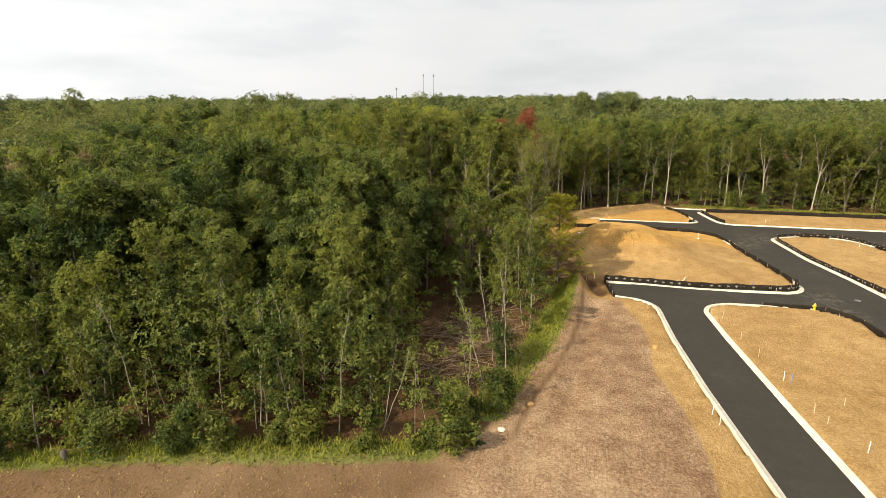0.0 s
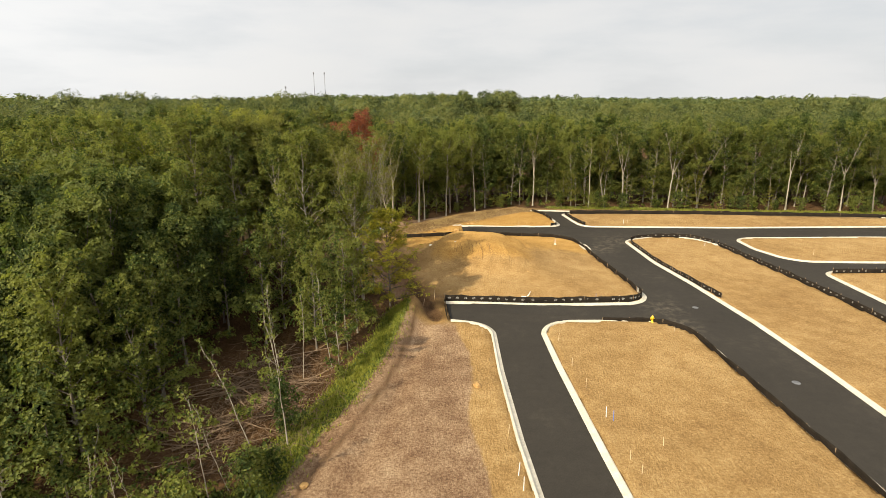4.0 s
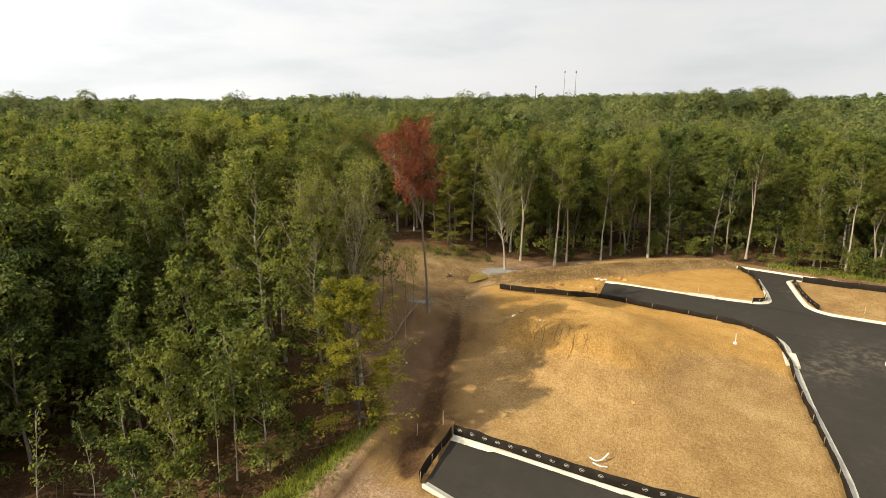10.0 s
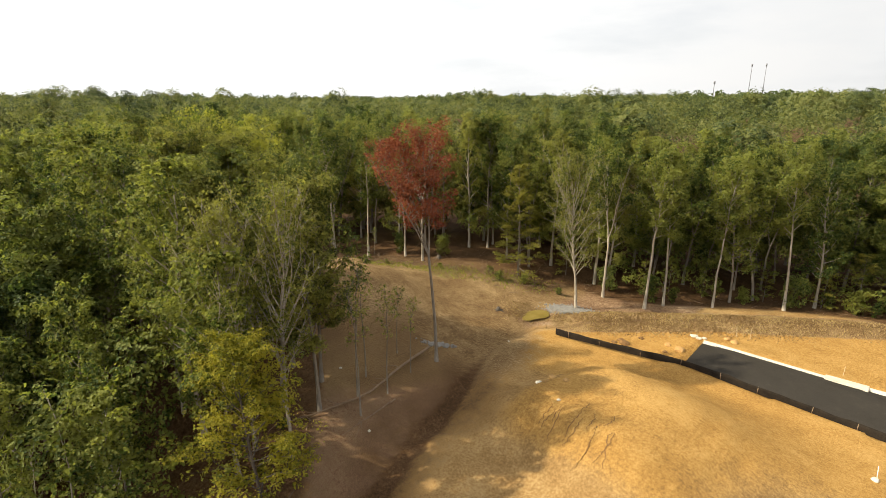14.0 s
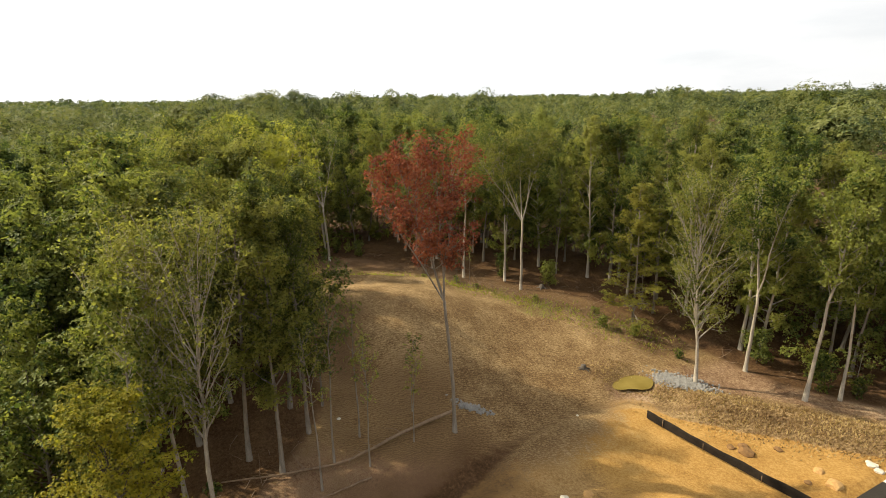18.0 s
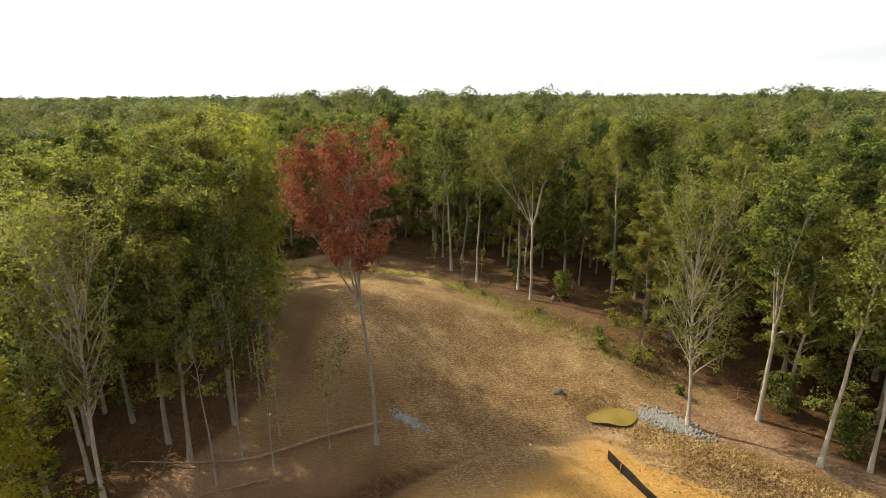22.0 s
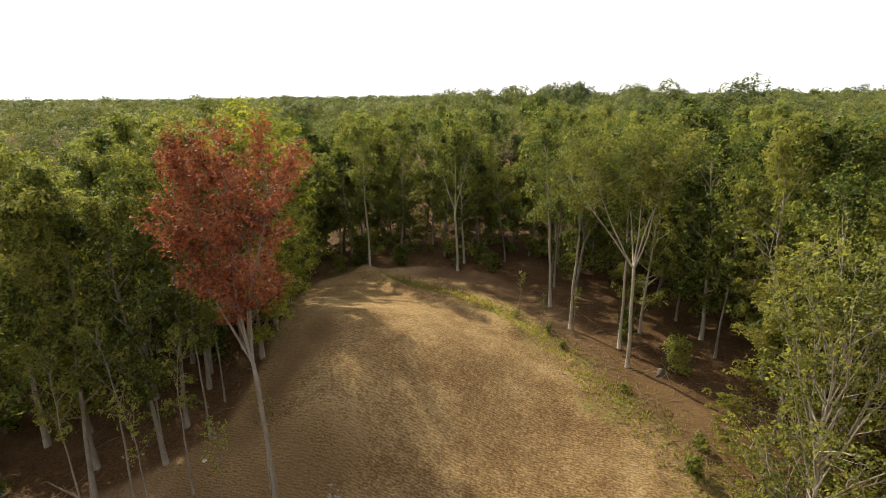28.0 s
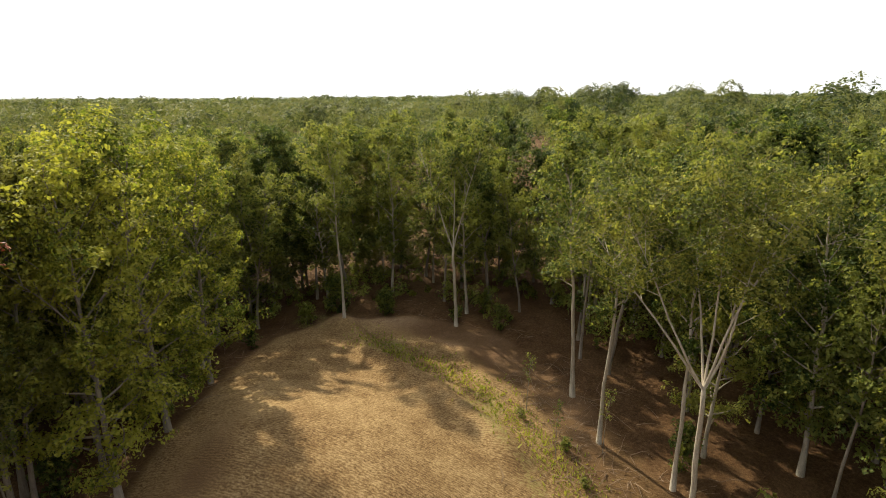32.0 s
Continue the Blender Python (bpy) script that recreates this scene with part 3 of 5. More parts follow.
# brush and litter between the stockpile and the trees
brushy = dist_to(np.array([(-58, 47), (-55, 56), (-50.5, 66), (-42.5, 73.5), (-33.5, 80.5), (-27, 85)]), px, py, False)
wood = np.maximum(wood, in_clear * 0.60 * smoothstep(8.0, 4.0, edge + 1.2 * wave(px, py, 2.0, 9)) * smoothstep(-20, -26, px) * smoothstep(50, 60, py))
wood = np.maximum(wood, 0.44 * smoothstep(-30, -24, px) * smoothstep(-10, -12, px) * smoothstep(45, 48, py) * smoothstep(69, 62, py + 0.4 * (px + 20) + wave(px, py, 2.5, 13)))
wood = np.maximum(wood, 0.50 * smoothstep(-15.5, -20, px + wave(px, py, 3, 5)) * smoothstep(9, 5, py))
mud = dist_to(np.array([(-14.81, 9.94), (-13.75, 16), (-11.96, 22.06), (-10.58, 28.08), (-9.81, 35.07), (-9.25, 43.55)]), px, py, False)
wood = np.maximum(wood, 0.56 * np.exp(-(mud / 0.5) ** 2) * smoothstep(46, 43, py))
hill_r = np.hypot((-0.8 * (px + 37) - 0.6 * (py - 61)) / 24, (-0.6 * (px + 37) + 0.8 * (py - 61)) / 17)
straw = smoothstep(0.5, -0.5, px - np.interp(py, [6, 16, 24, 35, 39], [-1.0, -1.8, -2.9, -3.3, -4.4]) + 0.5 * wave(px, py, 3, 1)) * smoothstep(44, 38, py)
straw = np.maximum(straw, smoothstep(1.15, 0.85, hill_r))
straw = np.maximum(straw, ~inside(CLAY_LOT, px, py) * smoothstep(-9.0, -11.0, px) * smoothstep(44, 50, py) * smoothstep(2.0, 4.0, bank_gap(px, py)))
bank_d = dist_to(np.array([(-18.07, 83.93), (-9.01, 93.71), (-0.91, 100.75), (6.23, 106.61), (14.51, 109.21), (62.52, 105.07), (122.76, 98.7)]), px, py, False)
straw = np.maximum(straw, smoothstep(3.4, 2.2, bank_d))
gold = np.maximum(smoothstep(1.25, 0.8, hill_r), smoothstep(3.6, 2.2, bank_d) * 0.8)
gold = np.maximum(gold, 0.8 * smoothstep(-19, -24, px) * smoothstep(72, 78, py))
on_lot = inside(CLAY_LOT, px, py)
lot_edge = np.where(on_lot, dist_to(CLAY_LOT, px, py), 0.0)
clay = smoothstep(0.0, 0.6, lot_edge) * (smoothstep(66, 76, py + wave(px, py, 4, 2)) + 0.72 * smoothstep(58, 62, py) * smoothstep(74, 66, py) * smoothstep(-12, -7, px) * smoothstep(10, 2, px))
grass_d = dist_to(np.array([(-16.95, 13.33), (-15.68, 20.87), (-13.77, 26.93), (-12.38, 34.94), (-11.5, 42.93)]), px, py, False)
grass = smoothstep(2.0, 0.9, grass_d) * 0.9
grass = np.maximum(grass, 0.62 * smoothstep(2.2, 0.8, dist_to(np.array([(-49.88, -0.98), (-38.73, 2.7), (-27.94, 5.52), (-20.54, 7.21)]), px, py, False)))
grass = np.maximum(grass, 0.65 * smoothstep(2.5, 1.0, dist_to(np.array([(14.49, 110.77), (31.2, 110.51), (62.51, 106.99), (122.72, 101.49)]), px, py, False)))
grass = np.maximum(grass, 0.40 * smoothstep(4.0, 1.0, brushy) * smoothstep(-0.35, 0.35, wave(px, py, 2.6, 11)))
grass = np.maximum(grass, 0.30 * smoothstep(1.9, 0.6, dist_to(np.array([(-51.36, 67.12), (-42.94, 75.52), (-34.67, 82.49), (-28.51, 86.86)]), px, py, False)))
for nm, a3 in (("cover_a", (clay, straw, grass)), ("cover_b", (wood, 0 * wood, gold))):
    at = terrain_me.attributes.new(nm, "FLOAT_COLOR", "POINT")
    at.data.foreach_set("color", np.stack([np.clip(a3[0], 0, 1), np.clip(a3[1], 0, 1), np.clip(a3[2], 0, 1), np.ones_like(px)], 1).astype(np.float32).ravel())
tagged(new("ground", terrain_me), "bare tan dirt, straw-covered soil and dark leaf litter", "ground", kind="structure")

# ---- asphalt and kerbs ----
from mathutils.geometry import tessellate_polygon
loops = [dense(paved_ring, 2.0)] + [dense(r, 2.0) for r in lot_rings.values()]
allv = np.concatenate(loops)
tris = tessellate_polygon([[Vector((p[0], p[1], 0)) for p in lp] for lp in loops])
tagged(new("road", np_mesh("road", np.column_stack([allv, road_z(allv[:, 0], allv[:, 1]) + 0.0]), np.array(tris), [asphalt])),
       "fresh dark asphalt streets of a new estate, dusty at the edges", "road", kind="structure")


def kerb(ring, sign, closed=True, skip=None):
    """A concrete kerb and gutter along a ring; sign 1 when the lot lies to the left of the way."""
    P = dense(ring, 0.8, closed)
    T = np.roll(P, -1, 0) - np.roll(P, 1, 0)
    if not closed:
        T[0], T[-1] = P[1] - P[0], P[-1] - P[-2]
    T /= np.linalg.norm(T, axis=1)[:, None] + 1e-9
    N = np.stack([-T[:, 1], T[:, 0]], 1) * sign
    prof = [(-0.34, 0.004), (-0.32, 0.022), (0.0, 0.014), (0.035, 0.15), (0.06, 0.165), (0.19, 0.168), (0.215, 0.15), (0.23, -0.1)]
    V = []
    for o, z in prof:
        Q = P + N * o
        V.append(np.column_stack([Q, road_z(P[:, 0], P[:, 1]) + z]))
    n, m = len(P), len(prof)
    V = np.concatenate(V)
    idx = np.arange(n if closed else n - 1)
    F = []
    for a in range(m - 1):
        F.append(np.stack([a * n + idx, a * n + (idx + 1) % n, (a + 1) * n + (idx + 1) % n, (a + 1) * n + idx], 1))
    return tagged(new("curb", np_mesh("curb", V, np.concatenate(F), [concrete])), "pale concrete curb with a flat gutter along the asphalt", "curb", kind="structure")


def area(ring):
    x, y = ring[:, 0], ring[:, 1]
    return 0.5 * np.sum(x * np.roll(y, -1) - np.roll(x, -1) * y)


for r in lot_rings.values():
    kerb(r, 1 if area(r) > 0 else -1)


def stretch_of(ring, p, q):
    """The run of a ring from the place nearest p to the one nearest q."""
    a = int(np.argmin(np.hypot(*(ring - np.array(p)).T)))
    b2 = int(np.argmin(np.hypot(*(ring - np.array(q)).T)))
    return ring[a:b2 + 1] if a <= b2 else np.concatenate([ring[a:], ring[:b2 + 1]])


sgn = -1 if area(paved_ring) > 0 else 1
for p, q in (((0.9, -70), (-6.4, 41.6)), ((-7.0, 47.0), (4.0, 81.2)), ((-6.3, 87.9), (12.4, 100.4)), ((9, 104.6), (130, 86))):
    kerb(stretch_of(paved_ring, p, q), sgn, closed=False)

# ---- trees ----
def bend(p, d, length, n, wob, up, r):
    """A wandering line from p towards d that turns upwards by up."""
    P = [p]
    d = d / np.linalg.norm(d)
    for _ in range(n):
        d = d + r.normal(0, wob, 3) + np.array([0, 0, up])
        d = d / np.linalg.norm(d)
        P.append(P[-1] + d * length / n)
    return np.array(P)


def leaves(P, count, spread, size, r, flat=0.0, quad=True):
    """Leaf blades in rounded clumps about the places P: (V, F)."""
    k = r.integers(0, len(P), count)
    big = r.uniform(0.65, 1.4, len(P))[k]
    u = r.normal(0, 1, (count, 3))
    u /= np.linalg.norm(u, axis=1)[:, None]
    u[:, 2] = np.where(r.uniform(0, 1, count) < 0.72, np.abs(u[:, 2]), u[:, 2])
    c = P[k] + u * (spread * 1.5 * big * r.uniform(0.35, 1.0, count) ** 0.6)[:, None] * np.array([1.1, 1.1, 0.85 - 0.55 * flat])
    nrm = u + r.normal(0, 0.42, (count, 3)) + np.array([0, 0, 0.25 + 1.6 * flat])
    nrm /= np.linalg.norm(nrm, axis=1)[:, None]
    a = np.cross(nrm, r.normal(0, 1, (count, 3)))
    a /= np.linalg.norm(a, axis=1)[:, None] + 1e-9
    b3 = np.cross(nrm, a)
    s = size * 1.38 * r.uniform(0.6, 1.35, count)[:, None]
    if quad:
        V = np.stack([c - a * s * 0.5, c + b3 * s * 0.36 + a * s * 0.05, c + a * s * 0.55, c - b3 * s * 0.36 + a * s * 0.05], 1)
        return V.reshape(-1, 3), np.arange(count * 4).reshape(-1, 4)
    V = np.stack([c - a * s * 0.55, c + b3 * s * 0.5, c + a * s * 0.45 - b3 * s * 0.35], 1)
    return V.reshape(-1, 3), np.arange(count * 3).reshape(-1, 3)


def grow(seed, H=20, clear=0.4, R=3.5, rad=0.22, limbs=16, steep=(0.9, 0.35), subs=4, n_leaf=6000, leaf=0.26, spread=0.42, bark=None, foliage=None,
         lean=(0, 0), crown=1.0, flat=0.0, quad=True, fork=0, up=0.05, wob=0.12, inner=0.35, fork_at=0.5, fork_tilt=(0.25, 0.62), fork_bias=(0, 0), wood_subs=9, limb_lo=0.05):
    """The meshes (trunk, limbs, crown) of a tree, its foot at the origin."""
    r = np.random.default_rng(seed)
    n = 9
    t = np.linspace(0, 1, n)
    sway = np.cumsum(r.normal(0, (0.008 if fork else 0.024) * H, (n, 2)), 0) * t[:, None] * 0.5
    top_h = H * (fork_at if fork else 0.96)
    axisP = np.column_stack([sway + np.outer(t ** 1.3, lean), t * top_h])
    axisP[:, 2] -= 0.25 * (t == 0)
    radii = rad * (1 - 0.8 * t) * (1 + 0.45 * np.exp(-t * 25))
    if fork:
        radii = rad * (1 - 0.35 * t) * (1 + 0.45 * np.exp(-t * 25))
    trunk = [tube(axisP, radii, 8)]
    stems, stem_wood = [(axisP, radii)], []
    if fork:
        stems = []
        base = axisP[-1]
        for q in range(fork):
            az = 2 * np.pi * (q + r.uniform(-0.2, 0.2)) / fork
            tilt = r.uniform(*fork_tilt)
            P = bend(base, np.array([math.cos(az) * tilt + fork_bias[0], math.sin(az) * tilt + fork_bias[1], 1.0]), H * (0.96 - fork_at), 7, 0.07, 0.02, r)
            rr = rad * 0.46 * np.linspace(1, 0.15, len(P))
            stem_wood.append(tube(P, rr, 6))
            stems.append((P, rr))
    wood, tips = [], []
    for q in range(limbs):
        P, rr = stems[q % len(stems)]
        lo = clear if not fork else limb_lo
        s = lo + (0.97 - lo) * ((q + r.uniform(0, 1)) / limbs)
        f = s * (len(P) - 1)
        a = int(f)
        p = P[a] + (P[min(a + 1, len(P) - 1)] - P[a]) * (f - a)
        pr = rr[a] * 0.55
        k = (s - lo) / (1 - lo)
        prof = (math.sin(math.pi * (0.18 + 0.78 * k)) ** 0.7) if crown == 1 else 0.25 + 0.75 * min(1, k * 1.7) if crown > 1 else (1 - k) ** 0.6 + 0.12
        L = R * prof * r.uniform(0.75, 1.15)
        an = steep[0] + (steep[1] - steep[0]) * k
        az = q * 2.399 + r.uniform(-0.5, 0.5)
        d = np.array([math.cos(az) * math.sin(an), math.sin(az) * math.sin(an), math.cos(an)])
        B = bend(p, d, L / max(0.35, math.sin(an)) * 0.85, 4, wob, up, r)
        wood.append(tube(B, max(0.02, pr) * np.linspace(1, 0.18, len(B)), 4))
        tips.append(B[2:])
        if inner > 0 and r.uniform() < inner:
            tips.append(B[1:2])
        for sub in range(subs):
            u = r.uniform(0.3, 0.95)
            g = u * (len(B) - 1)
            a2 = int(g)
            p2 = B[a2] + (B[min(a2 + 1, len(B) - 1)] - B[a2]) * (g - a2)
            d2 = d + r.normal(0, 0.65, 3) * np.array([1, 1, 0.7 * (1 - flat)])
            S = bend(p2, d2, L * r.uniform(0.3, 0.6), 2, wob, up, r)
            if sub < wood_subs:
                wood.append(tube(S, max(0.012, pr * 0.4) * np.linspace(1, 0.25, len(S)), 3))
            tips.append(S[1:])
    tips.append(stems[0][0][-2:])
    tips = np.concatenate(tips)
    k = H / (np.max(tips[:, 2]) + spread * 1.3)
    tips = tips * k
    stem_wood = [(a * k, b2) for a, b2 in stem_wood]
    trunk, wood = [(a * k, b2) for a, b2 in trunk], [(a * k, b2) for a, b2 in wood]
    V, F = merge(trunk)
    tm = np_mesh("trunk", V, F, [bark], smooth=True)
    four = [w for w in wood if w[1].shape[1] == 4]
    V, F = merge(four)
    lm = np_mesh("crown_wood", V, F, [bark], smooth=True)
    V, F = leaves(tips, n_leaf, spread, leaf, r, flat, quad)
    cm = np_mesh("crown", V, F, [foliage])
    return (tm, lm, cm, *(np_mesh("stem", a, b2, [bark], smooth=True) for a, b2 in stem_wood))


def plant(kind, meshes, m, label, group=""):
    ob = tagged(new(kind), label, "tree", group)
    for nm, me in zip(("trunk", "crown_wood", "crown") + ("stem",) * 9, meshes):
        part(nm, me, ob)
    ob.matrix_basis = m
    return ob


def spot(x, y, turn=0.0, s=1.0, sz=None, tilt=0.0):
    return Matrix.LocRotScale((x, y, float(ground_z(x, y)[0]) - 0.05), Euler((tilt, 0, turn)), (s, s, sz or s))


# kinds of forest tree, each of a few forms; the plainer ones stand behind
tall_forms = [grow(100 + q, H=20, clear=(0.22, 0.40, 0.16, 0.30)[q % 4], R=(4.2, 3.3, 3.8, 3.6)[q % 4], rad=(0.19, 0.16, 0.21)[q % 3], limbs=26, steep=(1.15, 0.4), subs=5, n_leaf=7000, leaf=0.29, spread=0.30,
                   quad=False, wood_subs=1, bark=(bark_pale, bark_grey, bark_grey)[q % 3], foliage=(leaf_green, leaf_deep, leaf_olive, leaf_green)[q % 4],
                   lean=((0, 0), (0.9, 0.3), (-0.6, 0.8))[q % 3], fork=(0, 0, 3)[q % 3], fork_at=0.36, fork_tilt=(0.08, 0.42), limb_lo=0.18) for q in range(9)]
back_forms = [grow(150 + q, H=20, clear=0.10, R=4.2, rad=0.19, limbs=22, steep=(1.15, 0.4), n_leaf=3000, leaf=0.60, spread=0.55, quad=False, wood_subs=0, bark=bark_grey,
                   foliage=(leaf_green, leaf_deep)[q % 2]) for q in range(4)]
round_forms = [grow(200 + q, H=15, clear=0.09, R=(4.0, 2.9, 3.4)[q % 3], rad=0.15, limbs=28, steep=(1.15, 0.35), subs=5, n_leaf=7400, leaf=0.28, spread=0.27, quad=False, wood_subs=1, bark=bark_grey,
                    foliage=(leaf_green, leaf_deep, leaf_green)[q % 3], crown=(1, 0.5)[q % 2]) for q in range(6)]
round_back = [grow(250 + q, H=15, clear=0.2, R=4.0, rad=0.15, limbs=18, steep=(1.15, 0.35), n_leaf=2800, leaf=0.56, spread=0.5, quad=False, wood_subs=0, bark=bark_grey,
                   foliage=leaf_deep) for q in range(4)]
young_forms = [grow(300 + q, H=9, clear=0.07, R=(1.9, 1.5)[q % 2], rad=0.065, limbs=18, steep=(0.9, 0.3), subs=3, n_leaf=3200, leaf=0.23, spread=0.22, quad=False, wood_subs=1,
                    bark=(bark_pale, bark_grey)[q % 2], foliage=(leaf_green, leaf_deep)[q % 2], crown=(1, 0.5)[q % 2]) for q in range(4)]

WEST = lambda x, y: (x < -10) & (y < 40)
WEST_EDGE = CLEAR[:11]


def tree_height(x, y, d, r):
    if WEST(x, y):
        return min(19.0, 8.6 + 0.42 * float(dist_to(WEST_EDGE, x, y, False))) * r.uniform(0.85, 1.14)
    return (17.8 + 1.8 * min(1.0, d / 15)) * r.uniform(0.82, 1.10)


r = np.random.default_rng(11)
step = 4.7
cx, cy = np.meshgrid(np.arange(-95, 100, step), np.arange(-8, 150, step))
cx, cy = (cx + r.uniform(-1.9, 1.9, cx.shape)).ravel(), (cy + r.uniform(-1.9, 1.9, cy.shape)).ravel()
dd = dist_to(CLEAR, cx, cy)
# open ground left among the woods: the windfall
windfall = (np.hypot((cx + 20.5) / 5.8, (cy - 23.5) / 9.5) < 1) & (cy > 13.5)
keep = ~inside(CLEAR, cx, cy) & ~windfall & (dd > 0.6) & ((dd < 21) | ((dd < 33) & (cx < -10) & (cy < 47) & (cx > -75)))
HEROES = [(-24.5, 52.6), (-18.3, 51.6), (-28, 51.7), (-32.6, 51.2), (-20.2, 49.6), (-18.5, 63.3), (-12.7, 44.5), (-15.2, 47.8), (-19.9, 86.7), (-14.6, 93.1), (-13.7, 96.1), (-19.8, 92.5), (-29.9, 87.9), (-41.2, 80.7), (-44.3, 80.2),
          (-44.9, 46.1), (-52.3, 73.6), (-9.4, 99.9), (-47.2, 75.9), (-58.2, 50.9), (-3.2, 105.1), (-61.6, 61.3), (-21.5, 53.6), (-17.1, 57.9), (10.4, 112), (23, 110.1), (30.3, 109.3), (40.7, 109.6), (66.5, 109.4), (77.8, 108.7)]
for hx, hy in HEROES:
    keep &= np.hypot(cx - hx, cy - hy) > 3.2
near_trees = [(float(a), float(b2), float(c2)) for a, b2, c2 in zip(cx[keep], cy[keep], dd[keep])]
for x, y, d in near_trees:
    H = tree_height(x, y, d, r)
    turn = r.uniform(0, 6.28)
    if H < 11:
        f = young_forms[r.integers(len(young_forms))]
        plant("young_tree", f, spot(x, y, turn, H / 9 * r.uniform(0.95, 1.2), H / 9), "slender young broadleaf tree at the edge of the wood", "young trees at the wood's edge")
    elif WEST(x, y):
        f = round_forms[r.integers(len(round_forms))] if d < 13 else round_back[r.integers(len(round_back))]
        plant("broadleaf_tree", f, spot(x, y, turn, H / 15 * r.uniform(0.85, 1.05), H / 15), "full green broadleaf tree in the wood", "broadleaf trees of the young wood")
    else:
        f = tall_forms[r.integers(len(tall_forms))] if d < (13 if x < -2 else 8) else back_forms[r.integers(len(back_forms))]
        plant("forest_tree", f, spot(x, y, turn, H / 20 * r.uniform(0.85, 1.15), H / 20), "tall forest tree with a bare trunk and high green crown", "tall trees at the wood's edge")

# the woods behind: too many to count
r = np.random.default_rng(12)


tones = []


def canopy(xy, H, rad, per, leaf):
    """Crowns of leaves as one heap of blades: domes of radius rad, topped at H."""
    n = len(xy)
    g = ground_z(xy[:, 0], xy[:, 1])
    lumps = max(4, min(13, per // 12))
    w = r.normal(0, 1, (n, lumps, 3))
    w /= np.linalg.norm(w, axis=2)[:, :, None]
    w[:, :, 2] = np.abs(w[:, :, 2])
    pick = r.integers(0, lumps, (n, per))
    w = np.take_along_axis(w, pick[:, :, None], 1)
    big = np.take_along_axis(r.uniform(0.30, 0.56, (n, lumps)), pick, 1)
    u = r.normal(0, 1, (n, per, 3))
    u /= np.linalg.norm(u, axis=2)[:, :, None]
    u[:, :, 2] = np.where(r.uniform(0, 1, (n, per)) < 0.8, np.abs(u[:, :, 2]), u[:, :, 2])
    at = w * np.array([0.68, 0.68, 0.95]) + u * (big * r.uniform(0.75, 1.05, (n, per)))[:, :, None]
    c = np.column_stack([xy, g + H - rad * 1.35])[:, None] + at * rad[:, None, None]
    c = c.reshape(-1, 3)
    m = len(c)
    nrm = (u + 0.35 * w).reshape(-1, 3) + r.normal(0, 0.3, (m, 3))
    nrm /= np.linalg.norm(nrm, axis=1)[:, None]
    a = np.cross(nrm, r.normal(0, 1, (m, 3)))
    a /= np.linalg.norm(a, axis=1)[:, None]
    b3 = np.cross(nrm, a)
    s = (leaf * 1.3 * r.uniform(0.6, 1.4, m))[:, None]
    V = np.stack([c - a * s * 0.55, c + b3 * s * 0.5, c + a * s * 0.45 - b3 * s * 0.35], 1).reshape(-1, 3)
    tones.append(np.repeat(r.uniform(-0.60, 0.50, n), per * 3))
    return V, np.arange(m * 3).reshape(-1, 3)


def toned(me, values):
    me.attributes.new("tree_tone", "FLOAT", "POINT").data.foreach_set("value", np.concatenate(values).astype(np.float32))
    return me


def scatter(step, lo, hi, span):
    sx, sy = np.meshgrid(np.arange(-span, span, step), np.arange(-span, span, step))
    sx, sy = (sx + r.uniform(-step * 0.4, step * 0.4, sx.shape)).ravel(), (sy + 50 + r.uniform(-step * 0.4, step * 0.4, sy.shape)).ravel()
    d = dist_to(CLEAR, sx, sy)
    ok = ~inside(CLEAR, sx, sy) & ((d > lo) | ((sy < -9) & (lo < 21))) & (d <= hi) & ((sy > -30) | (sx < -70))
    yaw = np.degrees(np.arctan2(-(sx - 0), sy - 40))
    ok &= ((yaw > -52) & (yaw < 178)) | (d < 60)
    west_near = (sx < -10) & (sy < 47) & (sx > -75) & (d < 33)
    ok &= ~(west_near & (d < 31))
    return np.stack([sx[ok], sy[ok]], 1), d[ok]


chunks = []
xy, d = scatter(6.0, 20.5, 52, 260)
H = np.where(WEST(xy[:, 0], xy[:, 1]), np.minimum(19.0, 8.6 + 0.42 * dist_to(WEST_EDGE, xy[:, 0], xy[:, 1], False)), 19.4) * r.uniform(0.76, 1.16, len(xy)) + 1.4 * wave(xy[:, 0], xy[:, 1], 30, 2)
chunks.append(canopy(xy, H, r.uniform(2.6, 4.4, len(xy)), 340, 0.44))
xy, d = scatter(7.0, 52, 105, 260)
H = 19.4 * r.uniform(0.76, 1.18, len(xy)) + 1.6 * wave(xy[:, 0], xy[:, 1], 30, 2)
chunks.append(canopy(xy, H, r.uniform(2.9, 4.8, len(xy)), 190, 0.68))
xy, d = scatter(10.0, 105, 400, 620)
H = 19.6 * r.uniform(0.80, 1.16, len(xy)) + 3.2 * wave(xy[:, 0], xy[:, 1], 24, 2) + 2.4 * np.maximum(0, wave(xy[:, 0], xy[:, 1], 33, 7))
chunks.append(canopy(xy, H, r.uniform(3.9, 6.2, len(xy)), 66, 1.45))
near_chunks, chunks = chunks, []
near_tones, tones = tones, []
